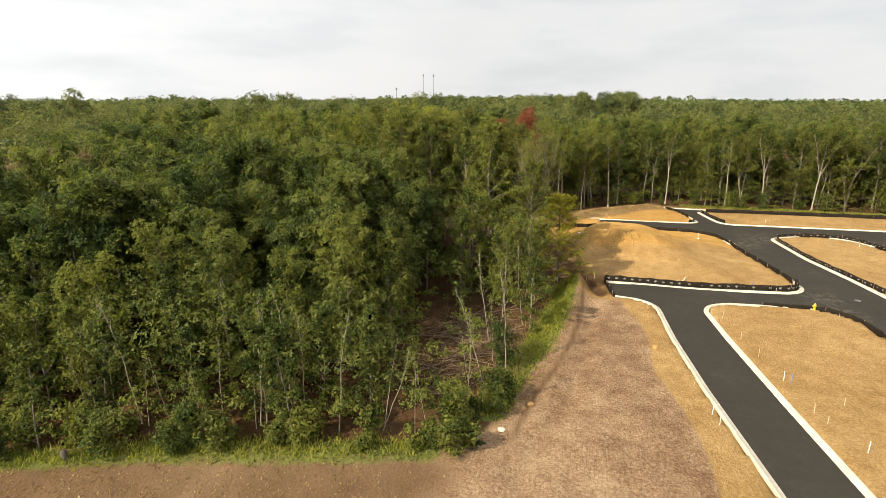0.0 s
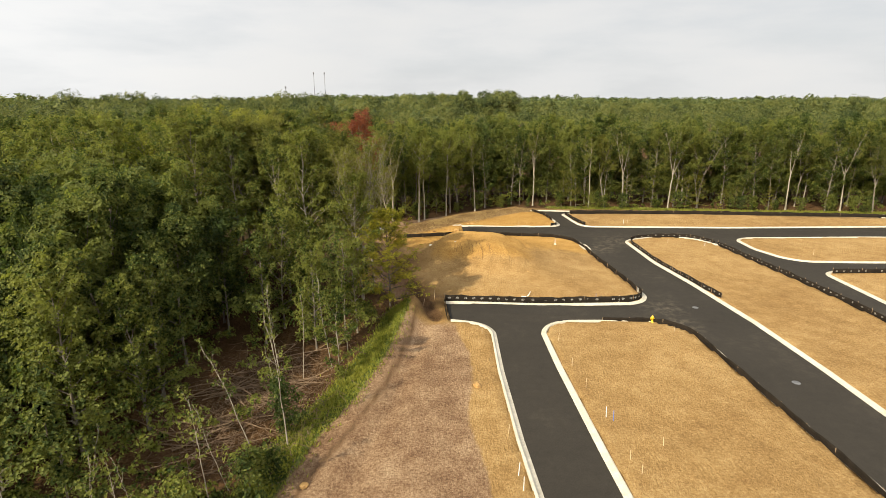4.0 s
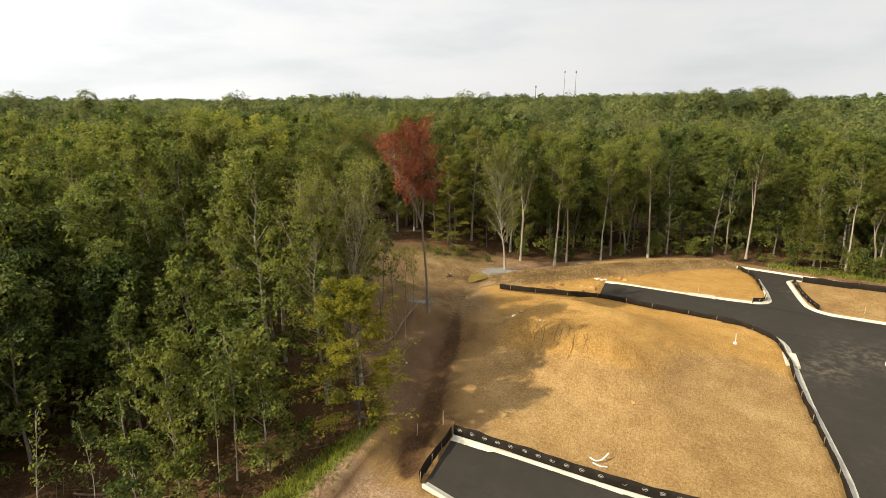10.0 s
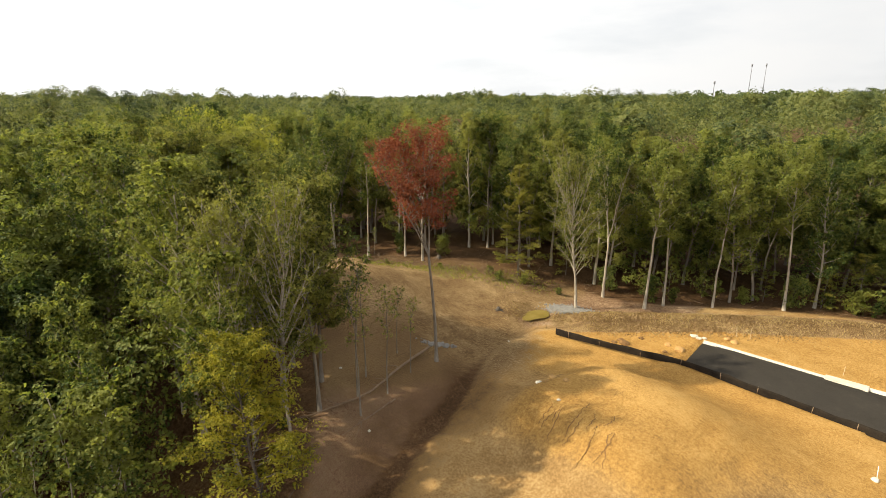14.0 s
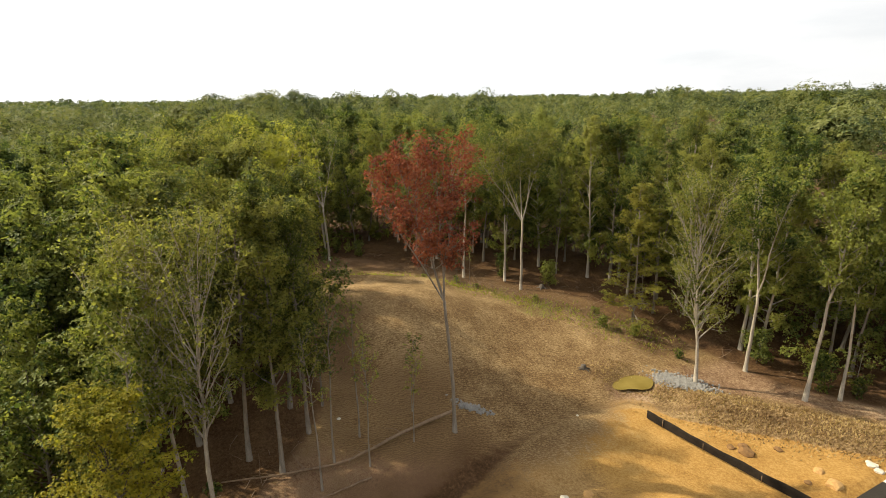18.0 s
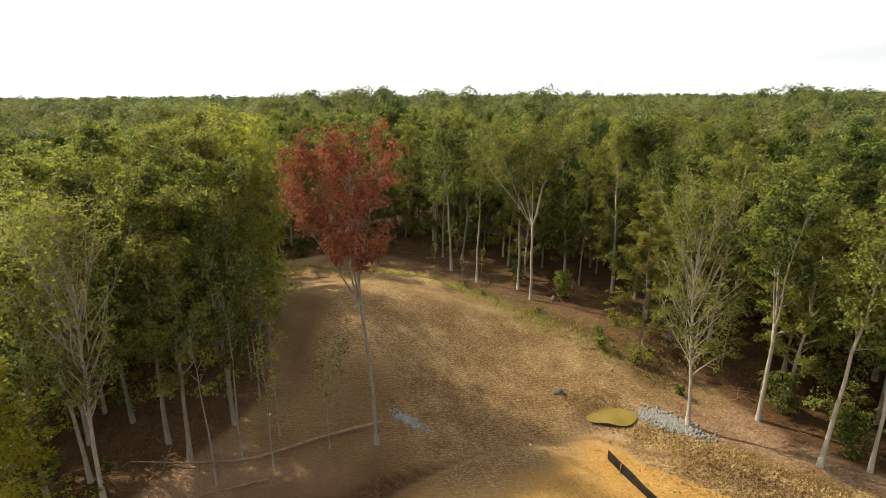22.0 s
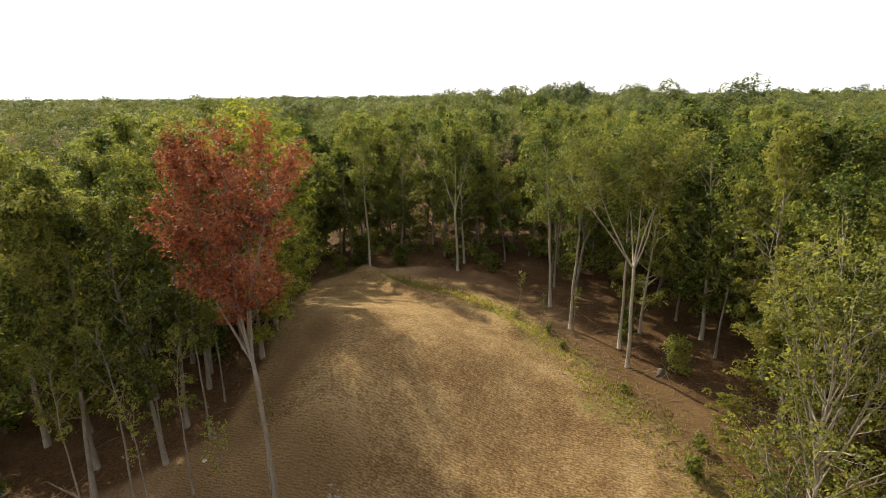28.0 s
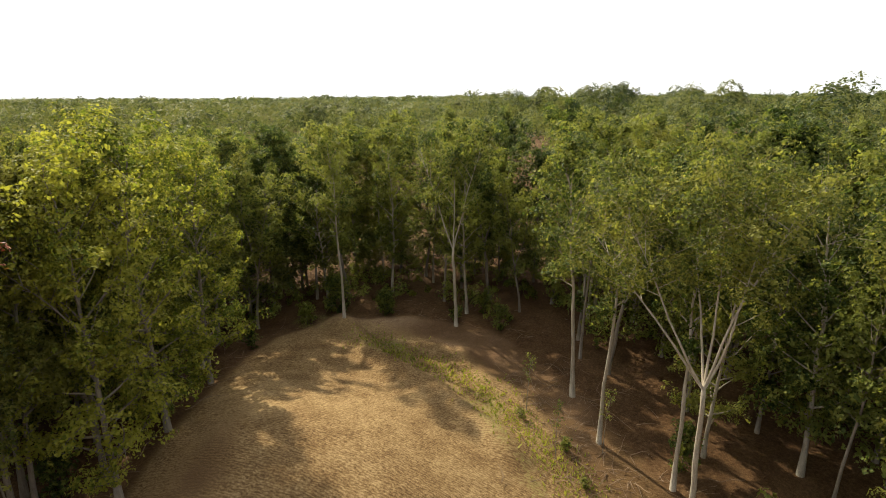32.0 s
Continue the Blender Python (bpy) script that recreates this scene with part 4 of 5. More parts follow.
for step, lo, hi, r0, r1, per, leaf in ((20, 400, 900, 8, 12, 44, 2.6), (42, 900, 2300, 15, 24, 56, 4.6)):
    xy, d = scatter(step, lo, hi, 2500)
    H = 19.5 * r.uniform(0.86, 1.12, len(xy)) + 2.0 * wave(xy[:, 0], xy[:, 1], 160, 2) + 6.0 * np.maximum(0, wave(xy[:, 0], xy[:, 1], 55, 5))
    chunks.append(canopy(xy, H, r.uniform(r0, r1, len(xy)), per, leaf))
far_tones, tones = tones, near_tones
stands = []
# a few taller stands that break the skyline
for x0, y0, w0, n0, h0 in ((2, 240, 17, 22, 28.0), (150, 250, 22, 14, 24.5), (-45, 215, 16, 8, 24.5), (-24, 332, 14, 9, 26.5), (-23, 117, 4, 3, 23.6), (-140, 45, 12, 8, 23.0), (60, 300, 40, 18, 24.0), (-150, 300, 30, 12, 24.0), (-190, -10, 40, 16, 23.5), (-60, 150, 9, 5, 23.6), (-90, 96, 0.5, 1, 23.2), (-150, 92, 12, 6, 24.2), (-190, 60, 20, 8, 25.5)):
    xy = np.column_stack([x0 + r.normal(0, w0, n0), y0 + r.normal(0, w0 * 0.5, n0)])
    stands.append(canopy(xy, h0 * r.uniform(0.93, 1.03, n0), r.uniform(4.5, 7.0, n0), 620, 1.0))
V, F = merge(near_chunks + stands)
tagged(new("far_woods", toned(np_mesh("far_woods", V, F, [leaf_far]), tones)), "wide green canopy of woods behind the clearing", "woods", kind="stuff")
V, F = merge(chunks)
tagged(new("distant_woods", toned(np_mesh("distant_woods", V, F, [leaf_hazed]), far_tones)), "distant green woods reaching the horizon, with haze put into their leaf colour", "woods", kind="stuff")

# ---- single trees that stand out ----
red_tree = grow(905, H=21.2, R=2.5, rad=0.16, limbs=80, steep=(0.85, 0.4), subs=6, n_leaf=19000, leaf=0.155, spread=0.27, bark=bark_grey, foliage=leaf_red,
                lean=(-0.2, -0.5), up=0.04, inner=0.1, fork=5, fork_at=0.50, fork_tilt=(0.10, 0.34), fork_bias=(-0.09, -0.20), limb_lo=0.22)
plant("red_maple", red_tree, spot(-18.49, 63.3), "maple with rust-red autumn leaves on a long bare trunk")
yellow_tree = grow(902, H=12.2, clear=0.08, R=4.0, rad=0.12, limbs=44, steep=(1.35, 0.5), subs=6, n_leaf=17000, leaf=0.19, spread=0.26, bark=bark_dark, foliage=leaf_yellow, flat=0.45,
                   up=0.01, crown=0.5)
plant("yellow_tree", yellow_tree, spot(-12.74, 44.46), "yellow-green tree with layered sprays of leaves down to the ground")
bare_a = grow(903, H=18.8, clear=0.34, R=3.3, rad=0.17, limbs=46, steep=(0.55, 0.2), subs=7, n_leaf=6500, leaf=0.175, spread=0.28, bark=bark_pale, foliage=leaf_olive, up=0.05, inner=0.6)
for x, y, turn, k in ((-15.25, 47.8, 0.0, 1.0), (-17.2, 46.2, 2.4, 0.94)):
    plant("thin_crowned_tree", bare_a, spot(x, y, turn, k), "pale tree with upswept branches showing through thin leaves", "pale trees beside the gully")
bare_b = grow(904, H=19.6, clear=0.26, R=4.0, rad=0.19, limbs=52, steep=(0.6, 0.24), subs=7, n_leaf=10500, leaf=0.18, spread=0.30, bark=bark_pale, foliage=leaf_olive, lean=(-1.0, 1.0), up=0.05, inner=0.6)
plant("thin_crowned_tree", bare_b, spot(-19.89, 86.69, 0.7), "pale tree with many upswept branches and thin olive leaves")
layered = grow(905, H=15.0, clear=0.06, R=3.0, rad=0.11, limbs=38, steep=(1.45, 0.7), subs=6, n_leaf=18000, leaf=0.19, spread=0.24, bark=bark_grey, foliage=leaf_beech, flat=0.8, up=0.0, crown=0.5)
plant("beech_tree", layered, spot(-29.92, 87.89), "young beech with flat tiers of yellow-green leaves")
vase = grow(906, H=20.2, R=3.9, rad=0.18, limbs=64, steep=(1.0, 0.6), subs=6, n_leaf=20000, leaf=0.19, spread=0.32, bark=bark_pale, foliage=leaf_olive, fork=6, fork_at=0.46, fork_tilt=(0.08, 0.72), up=0.0, limb_lo=0.52)
plant("spreading_tree", vase, spot(-41.17, 80.73, 0.4), "broad tree whose pale trunk forks low into many limbs")
slim = grow(907, H=19.0, clear=0.5, R=2.6, rad=0.15, limbs=16, steep=(1.0, 0.35), n_leaf=5200, leaf=0.24, spread=0.40, bark=bark_pale, foliage=leaf_green)
slim_b = grow(908, H=20.0, clear=0.5, R=3.0, rad=0.19, limbs=18, steep=(1.0, 0.3), n_leaf=6500, leaf=0.24, spread=0.42, bark=bark_pale, foliage=leaf_green, lean=(0.8, 0.6))
slim_c = grow(909, H=20.0, clear=0.45, R=3.2, rad=0.19, limbs=26, steep=(0.9, 0.35), n_leaf=7000, leaf=0.25, spread=0.38, bark=bark_pale, foliage=leaf_green, fork=3, fork_at=0.42, fork_tilt=(0.08, 0.35), limb_lo=0.3)
for f, x, y, turn in ((slim_b, -14.58, 93.11, 0.3), (slim, -13.68, 96.09, 1.0), (slim_c, -19.85, 92.5, 2.0), (slim, -44.3, 80.18, 0.2), (slim, -44.94, 46.1, 2.2), (slim_b, -52.3, 73.61, 4.0), (slim, -9.37, 99.92, 3.0), (slim, -47.2, 75.9, 5.0), (slim, -58.2, 50.9, 2.6),
                      (slim_b, -3.17, 105.1, 2.0), (slim_c, -61.6, 61.3, 1.0), (slim_c, 10.4, 112.0, 1.0), (slim, 23.0, 110.1, 0.6), (slim_c, 30.3, 109.3, 0.0), (slim_c, 40.7, 109.6, 2.5), (slim_c, 66.5, 109.4, 4.0), (slim_c, 77.8, 108.66, 5.3)):
    plant("pale_trunk_tree", f, spot(x, y, turn), "tall tree with a pale straight trunk at the wood's edge", "pale trunks at the wood's edge")
leafy = grow(913, H=15.5, clear=0.10, R=3.8, rad=0.16, limbs=34, steep=(1.25, 0.4), subs=5, n_leaf=13000, leaf=0.20, spread=0.34, bark=bark_grey, foliage=leaf_lime, up=0.02)
for x, y, turn, s in ((-31.28, 53.92, 0.5, 1.2), (-36.28, 51.89, 2.5, 1.22), (-42.62, 49.03, 4.0, 1.15)):
    plant("leafy_tree", leafy, spot(x, y, turn, s), "bright yellow-green tree leafy down to the stockpile's foot", "leafy trees beside the stockpile")
whip = grow(910, H=9.5, clear=0.55, R=0.9, rad=0.06, limbs=10, steep=(0.7, 0.3), subs=3, n_leaf=210, leaf=0.22, spread=0.25, bark=bark_grey, foliage=leaf_olive, up=0.04)
for x, y, turn, s in ((-17.07, 56.9, 0, 1.0), (-18.35, 60.24, 1.5, 0.75), (-21.49, 53.61, 2.2, 1.25), (-19.96, 56.82, 3.3, 1.1), (-23.85, 54.9, 4.0, 1.3), (-26.94, 53.73, 5.0, 1.2), (-18.11, 54.79, 0.7, 1.3),
                      (-21.22, 61.01, 1.0, 0.7), (-46.18, 76.21, 2.0, 0.5), (-43.95, 73.6, 3.0, 0.45), (-48.73, 70.9, 1.2, 0.5), (-16.06, 53.7, 4.5, 1.2)):
    plant("sapling", whip, spot(x, y, turn, s), "thin bare-stemmed sapling with few leaves", "saplings beside the stockpile")

pole = grow(912, H=10.5, clear=0.5, R=0.8, rad=0.05, limbs=9, steep=(0.8, 0.3), subs=2, n_leaf=160, leaf=0.2, spread=0.25, bark=bark_pale, foliage=leaf_green, up=0.02)
rp = np.random.default_rng(44)
for k in range(26):
    w = k / 26
    x, y = (-46 + 27 * w * 1.6, 4.0 + 5.5 * w * 1.6) if w < 0.6 else (-19.5 + 3.5 * (w - 0.6) / 0.4, 10 + 28 * (w - 0.6) / 0.4)
    s = rp.uniform(0.6, 1.1)
    plant("slim_tree", pole, spot(x + rp.normal(0, 0.9), y + abs(rp.normal(0, 1.0)), rp.uniform(0, 6.28), s, None, rp.normal(0, 0.16)), "slim pale leaning stem, nearly bare, at the edge of the wood", "slim stems at the wood's edge")

dim_more = ((-34.6, 48.0, 2.7, 1.0), (-30.2, 48.4, 4.1, 1.04), (-26.2, 48.6, 5.2, 0.98), (-22.6, 46.6, 0.2, 1.0), (-38.6, 46.8, 1.5, 1.08), (-29.4, 50.6, 3.0, 1.0))
dim = grow(911, H=18.5, clear=0.28, R=3.6, rad=0.17, limbs=22, steep=(1.1, 0.4), n_leaf=9000, leaf=0.25, spread=0.40, bark=bark_grey, foliage=leaf_olive, lean=(0.8, -0.6), quad=False)
for x, y, turn, s in ((-21.49, 53.61, 0.4, 0.95), (-24.46, 52.64, 2.0, 1.0), (-18.3, 51.57, 3.5, 0.96), (-27.96, 51.66, 4.4, 1.03), (-32.63, 51.23, 5.5, 1.0), (-20.24, 49.65, 1.2, 1.05), *dim_more):
    plant("forest_tree", dim, spot(x, y, turn, s), "tall forest tree with a grey leaning trunk", "tall trees at the wood's edge")

# young beeches with tiers of leaves under the edge of the wood
small_beech = [grow(960 + q, H=6.5, clear=0.08, R=(2.0, 1.6, 2.3)[q], rad=0.05, limbs=18, steep=(1.45, 0.8), subs=4, n_leaf=2200, leaf=0.19, spread=0.2, bark=bark_grey, foliage=leaf_beech, flat=0.8, up=0.0, crown=0.5, quad=False) for q in range(3)]
rb = np.random.default_rng(61)
for k, p in enumerate(dense(CLEAR[25:33], 3.4, False)):
    x, y = p + rb.normal(0, 1.0, 2) + (-0.6, 1.6)
    if p[0] > 80 or rb.uniform() < 0.25 or any(math.hypot(x - a, y - b2) < 1.6 for a, b2 in HEROES):
        continue
    plant("young_beech", small_beech[k % 3], spot(x, y, rb.uniform(0, 6.28), rb.uniform(0.7, 1.4)), "young beech with flat tiers of yellow-green leaves under tall trees", "young beeches under the wood's edge")

# shrubs along the edge of the woods
shrub_forms = [grow(950 + q, H=2.6, clear=0.05, R=1.3, rad=0.03, limbs=14, steep=(1.1, 0.4), subs=3, n_leaf=900, leaf=0.23, spread=0.24, bark=bark_dark,
                    foliage=(leaf_green, leaf_deep, leaf_deep)[q % 3], quad=False) for q in range(4)]
r = np.random.default_rng(21)
ring = dense(CLEAR[1:34], 2.1, False)
edge_run = np.concatenate([ring, dense(CLEAR[1:6], 0.9, False), dense(CLEAR[4:7], 1.2, False)])
for p in edge_run:
    bare = (p[1] > 66 and p[0] < -22 and r.uniform() < 0.75) or (13 < p[1] < 46 and p[0] < -11 and r.uniform() < 0.72) or (46 <= p[1] < 58 and -32 < p[0] < -10)
    if p[0] > 95 or r.uniform() < 0.22 or bare:
        continue
    x, y = p + r.normal(0, 1.1, 2)
    if inside(CLEAR, x, y) and dist_to(CLEAR, x, y) > 0.8:
        continue
    s = r.uniform(0.5, 1.5)
    ob = plant("shrub", shrub_forms[r.integers(4)], spot(x, y, r.uniform(0, 6), s, s * r.uniform(0.8, 1.3)), "leafy green shrub at the edge of the wood", "shrubs at the wood's edge")
    ob["category"] = "shrub"

# undergrowth within the woods
r = np.random.default_rng(22)
ux, uy = r.uniform(-85, 95, 11000), r.uniform(-6, 128, 11000)
ud = dist_to(CLEAR, ux, uy)
ok = ~inside(CLEAR, ux, uy) & (ud < 20) & (ud > np.where((uy > 66) & (ux < -22), 4.5, 0.5)) & ~((np.hypot((ux + 20.5) / 6, (uy - 23.5) / 9.5) < 1) & (r.uniform(0, 1, 11000) < 0.7)) & ~((uy > 46) & (uy < 58) & (ux > -32) & (r.uniform(0, 1, 11000) < 0.65)) & (r.uniform(0, 1, 11000) < np.where((ud < 7) & (uy < 22), 1.0, 0.58))
uxy = np.stack([ux, uy], 1)[ok]
uh = r.uniform(0.8, 4.2, len(uxy)) + np.where((uxy[:, 1] > 75) & (ud[ok] > 3), r.uniform(0, 4.5, len(uxy)), 0)
V, F = canopy(uxy, uh, np.clip(uh * 0.36, 0.5, 1.7), 64, 0.36)
tagged(new("undergrowth", np_mesh("undergrowth", V, F, [leaf_green])), "low green undergrowth beneath the trees", "undergrowth", kind="stuff")


# small trees that fill the wood's inside
ux, uy = r.uniform(-90, 100, 5200), r.uniform(-6, 132, 5200)
ud = dist_to(CLEAR, ux, uy)
ok = ~inside(CLEAR, ux, uy) & (ud < 27) & (ud > np.where(uy > 46, 4.5, 3.0)) & ~((np.hypot((ux + 20.5) / 7, (uy - 23.5) / 10.5) < 1))
uxy = np.stack([ux, uy], 1)[ok][:1700]
uh = r.uniform(4.0, 11.5, len(uxy))
V, F = canopy(uxy, uh, np.clip(uh * 0.30, 1.4, 2.9), 70, 0.5)
tagged(new("understory", np_mesh("understory", V, F, [leaf_deep])), "small dark green trees in the shade of the wood", "woods", kind="stuff")


# tufts of grass
def tufts(lines, n, width, h, name, label, mat):
    P = []
    for ln in lines:
        P.append(dense(np.array(ln, float), 0.15, False))
    P = np.concatenate(P)
    c = P[r.integers(0, len(P), n)] + r.normal(0, width, (n, 2))
    z = ground_z(c[:, 0], c[:, 1])
    az = r.uniform(0, 6.28, n)
    hh = h * r.uniform(0.4, 1.3, n)
    w = 0.05 + 0.05 * r.uniform(0, 1, n)
    d = np.stack([np.cos(az), np.sin(az)], 1)
    base = np.column_stack([c, z - 0.03])
    V = np.stack([base + np.column_stack([d * w[:, None], 0 * az]), base - np.column_stack([d * w[:, None], 0 * az]),
                  base + np.column_stack([r.normal(0, 0.35, (n, 2)) * hh[:, None], hh])], 1).reshape(-1, 3)
    return tagged(new(name, np_mesh(name, V, np.arange(3 * n).reshape(-1, 3), [mat])), label, "grass", kind="stuff")


tufts([[(-16.95, 13.33), (-15.68, 20.87), (-13.77, 26.93), (-12.38, 34.94), (-11.5, 42.93)]], 8000, 0.8, 0.34, "grass", "bright green grass strip at the wood's edge", grass_blade)
tufts([[(-49.88, -0.78), (-38.73, 3.11), (-27.95, 5.92), (-20.54, 7.41)], [(14.51, 109.21), (31.21, 108.99), (62.51, 106.99), (92.64, 106.08)]], 11000, 0.7, 0.42, "grass", "rough green grass at the foot of the trees", grass_blade)
tufts([[(-56, 54), (-51.4, 66), (-43, 74.4), (-34.5, 81.2), (-28.5, 86)], [(-30.57, 85.76), (-25.44, 88.52)]], 3800, 1.1, 0.26, "grass", "thin grass at the foot of the stockpile", grass_blade)
dry_blade = leaf_material("dry_blade", (0.15, 0.09, 0.042), (0.27, 0.18, 0.085), (0.42, 0.31, 0.15), 0.3, 0.45, 0)
tufts([[(-17.06, 85.01), (-8, 94.26), (0.12, 101.29), (8.31, 106.62)], [(-16, 83.47), (-6.94, 93.23), (1.17, 100.25)], [(-24.17, 80.04), (-18.08, 84.45)]], 13000, 1.2, 0.2, "dry_grass", "dry brown grass on the low bank", dry_blade)
tufts([[(-54.49, -5.96), (-36.54, -0.1), (-21.53, 3.51)], [(-45.39, -7.32), (-30.02, -2.14), (-19.36, 0.6)]], 3500, 1.6, 0.16, "dry_grass", "dry stubble in the field beside the wood", dry_blade)

# ---- silt fences ----
ring_v = [(math.cos(a) * s, 0.0, math.sin(a) * s * 0.72) for a in np.linspace(0, 2 * math.pi, 14, endpoint=False) for s in (0.20, 0.165)]
ring_f = [(2 * q, 2 * q + 1, (2 * q + 3) % 28, (2 * q + 2) % 28) for q in range(14)]
bar_v = [(sx * 0.11, 0.0, sz * 0.035) for sx in (-1, 1) for sz in (-1, 1)]
mark_me = np_mesh("mark", np.array(ring_v + bar_v), np.array(ring_f + [(28, 29, 31, 30)]), [white_mark])
post_wood = plain("post_wood", (0.17, 0.11, 0.06), (0.32, 0.23, 0.14), 4.0, 0.85)
post_me = np_mesh("post", *box(-0.022, -0.022, -0.35, 0.022, 0.022, 1.0), [post_wood])


def silt_fence(line, h=0.75, marks=True, every=2.0, label="black silt fence on wooden posts along the curb"):
    P = dense(rounded_open(line), 0.5, False)
    n = len(P)
    rr = np.random.default_rng(int(abs(P[0, 0] * 10 + P[0, 1])) + 5)
    T = np.gradient(P, axis=0)
    T /= np.linalg.norm(T, axis=1)[:, None] + 1e-9
    N = np.stack([-T[:, 1], T[:, 0]], 1)
    z = np.maximum(ground_z(P[:, 0], P[:, 1]), road_z(P[:, 0], P[:, 1]) + 0.02)
    sag = h * (1 + 0.10 * wave(P[:, 0], P[:, 1], 0.7, 2) - 0.08 * np.abs(np.sin(np.arange(n) * 0.8)))
    lean = 0.10 * wave(P[:, 0], P[:, 1], 1.1, 4)
    ob = tagged(new("silt_fence"), label, "fence", "silt fences")
    V = []
    for o in (0.0, 0.02):
        V.append(np.column_stack([P + N * o, z - 0.12]))
        V.append(np.column_stack([P + N * (o + lean[:, None] * 0.5 + 0.03 * wave(P[:, 0], P[:, 1], 0.4, 1)[:, None]), z + sag * 0.5]))
        V.append(np.column_stack([P + N * (o + lean[:, None]), z + sag]))
    V = np.concatenate(V)
    q = np.arange(n - 1)
    F = [np.stack([a * n + q, a * n + q + 1, b2 * n + q + 1, b2 * n + q], 1) for a, b2 in ((0, 1), (1, 2), (2, 5), (5, 4), (4, 3))]
    part("fabric", np_mesh("fabric", V, np.concatenate(F), [fabric_black], smooth=True), ob)
    k = max(1, int(every / 0.5))
    for a in range(0, n, k):
        po = part("post", post_me, ob)
        po.matrix_basis = Matrix.LocRotScale((P[a, 0] + N[a, 0] * 0.05, P[a, 1] + N[a, 1] * 0.05, z[a]), Euler((rr.normal(0, 0.04), rr.normal(0, 0.04), rr.uniform(0, 1.5))), (1, 1, h * (1.18 if marks else 0.98)))
    if marks:
        for a in range(1, n - 1, 2):
            for side in (-0.012, 0.035):
                mk = part("mark", mark_me, ob)
                mk.matrix_basis = Matrix.LocRotScale((P[a, 0] + N[a, 0] * (side + lean[a] * 0.55), P[a, 1] + N[a, 1] * (side + lean[a] * 0.55), z[a] + h * 0.52),
                                                     Euler((0, 0, math.atan2(T[a, 1], T[a, 0]))), (h / 0.95, 1, h / 0.95))
    return ob


def rounded_open(line):
    L = [np.array(p, float) for p in line]
    out = [L[0]]
    for q in range(1, len(L) - 1):
        a, p, c2 = L[q - 1], L[q], L[q + 1]
        s, e = p + (a - p) * min(0.4, 1.5 / np.linalg.norm(a - p)), p + (c2 - p) * min(0.4, 1.5 / np.linalg.norm(c2 - p))
        for u in (0, 0.25, 0.5, 0.75, 1.0):
            out.append((1 - u) ** 2 * s + 2 * u * (1 - u) * p + u * u * e)
    out.append(L[-1])
    return np.array(out)


silt_fence([(-6.5, 47.75), (5, 48.5), (16.2, 49.7), (17.6, 50.4), (18.45, 51.9), (18.4, 53.5)], 0.85)
silt_fence([(18.3, 53.9), (17.9, 58), (16.3, 67), (15.3, 75), (14.4, 79.6), (11.0, 82.3), (4, 82.4), (-5, 82.0), (-10.6, 80.6), (-16.0, 79.3), (-17.2, 79.1)], 0.6, False, 3.0,
           "sagging black silt fence round the clay heap")
silt_fence([(-6.6, 47.6), (-6.3, 44.6), (-5.9, 42.2)], 0.7, False, 1.5, "black silt fence closing the end of the street")
silt_fence([(11.6, 43.6), (17.6, 43.8), (20.4, 41.4), (21.1, 35), (22.9, 18), (27.6, -60)], 0.5, False, 3.0, "low black silt fence beside the street")
silt_fence([(28.1, 51.6), (26.9, 57), (24.9, 67), (24.0, 78.5), (25.0, 81.3), (29.0, 82.9), (36.0, 82.9), (38.4, 78.5)], 0.7)
silt_fence([(38.6, 78.0), (39.8, 69.5), (41.5, 59.5), (42.8, 50), (46, -10)], 0.7)
silt_fence([(11.9, 90.9), (13.2, 91.6), (13.2, 93.6)], 0.7)
silt_fence([(12.9, 96.5), (11.8, 102.3), (9.6, 105.9)], 0.5, False)
silt_fence([(16.4, 102.4), (17.6, 95.4), (18.8, 91.8)], 0.7)
silt_fence([(17.6, 103.2), (28, 103.6), (46, 103.8), (83, 102)], 0.8, False, 3.0, "black silt fence along the back of the lot")
silt_fence([(48.2, 62.6), (56, 63.2), (92, 64.2)], 0.7)


# ---- street things ----
def hydrant(x, y):
    ob = tagged(new("fire_hydrant"), "bright yellow fire hydrant beside the street", "hydrant")
    def lathe(prof, n=16):
        return tube(np.array([(0, 0, z) for z, _ in prof]), np.array([q for _, q in prof]), n)
    part("barrel", np_mesh("barrel", *lathe([(0, 0.17), (0.04, 0.17), (0.05, 0.11), (0.45, 0.11), (0.47, 0.14), (0.50, 0.14)]), [paint_yellow]), ob)
    part("bonnet", np_mesh("bonnet", *lathe([(0.50, 0.13), (0.58, 0.125), (0.66, 0.09), (0.70, 0.04), (0.76, 0.035)]), [paint_yellow], smooth=True), ob)
    for az in (0, math.pi / 2, math.pi):
        V, F = tube(np.array([(0.09, 0, 0.4), (0.17, 0, 0.4), (0.175, 0, 0.4), (0.21, 0, 0.4)]), np.array([0.055, 0.055, 0.07, 0.07]), 10)
        o2 = part("outlet", np_mesh("outlet", V, F, [paint_yellow]), ob)
        o2.matrix_basis = pose(0, 0, 0, 0, 0, math.degrees(az))
    ob.matrix_basis = spot(x, y, 0.4, 1.15)


hydrant(17.06, 43.5)


def stake(x, y, h, mat, label, lean=0.05, w=0.03):
    V, F = tube(np.array([(0, 0, -0.2), (0, 0, h * 0.96), (0, 0, h)]), np.array([w, w, w * 0.5]), 4)
    ob = tagged(new("survey_stake", np_mesh("survey_stake", V, F, [mat])), label, "stake", "survey stakes")
    ob.matrix_basis = spot(x, y, r.uniform(0, 6), 1.0, None, r.normal(0, lean))


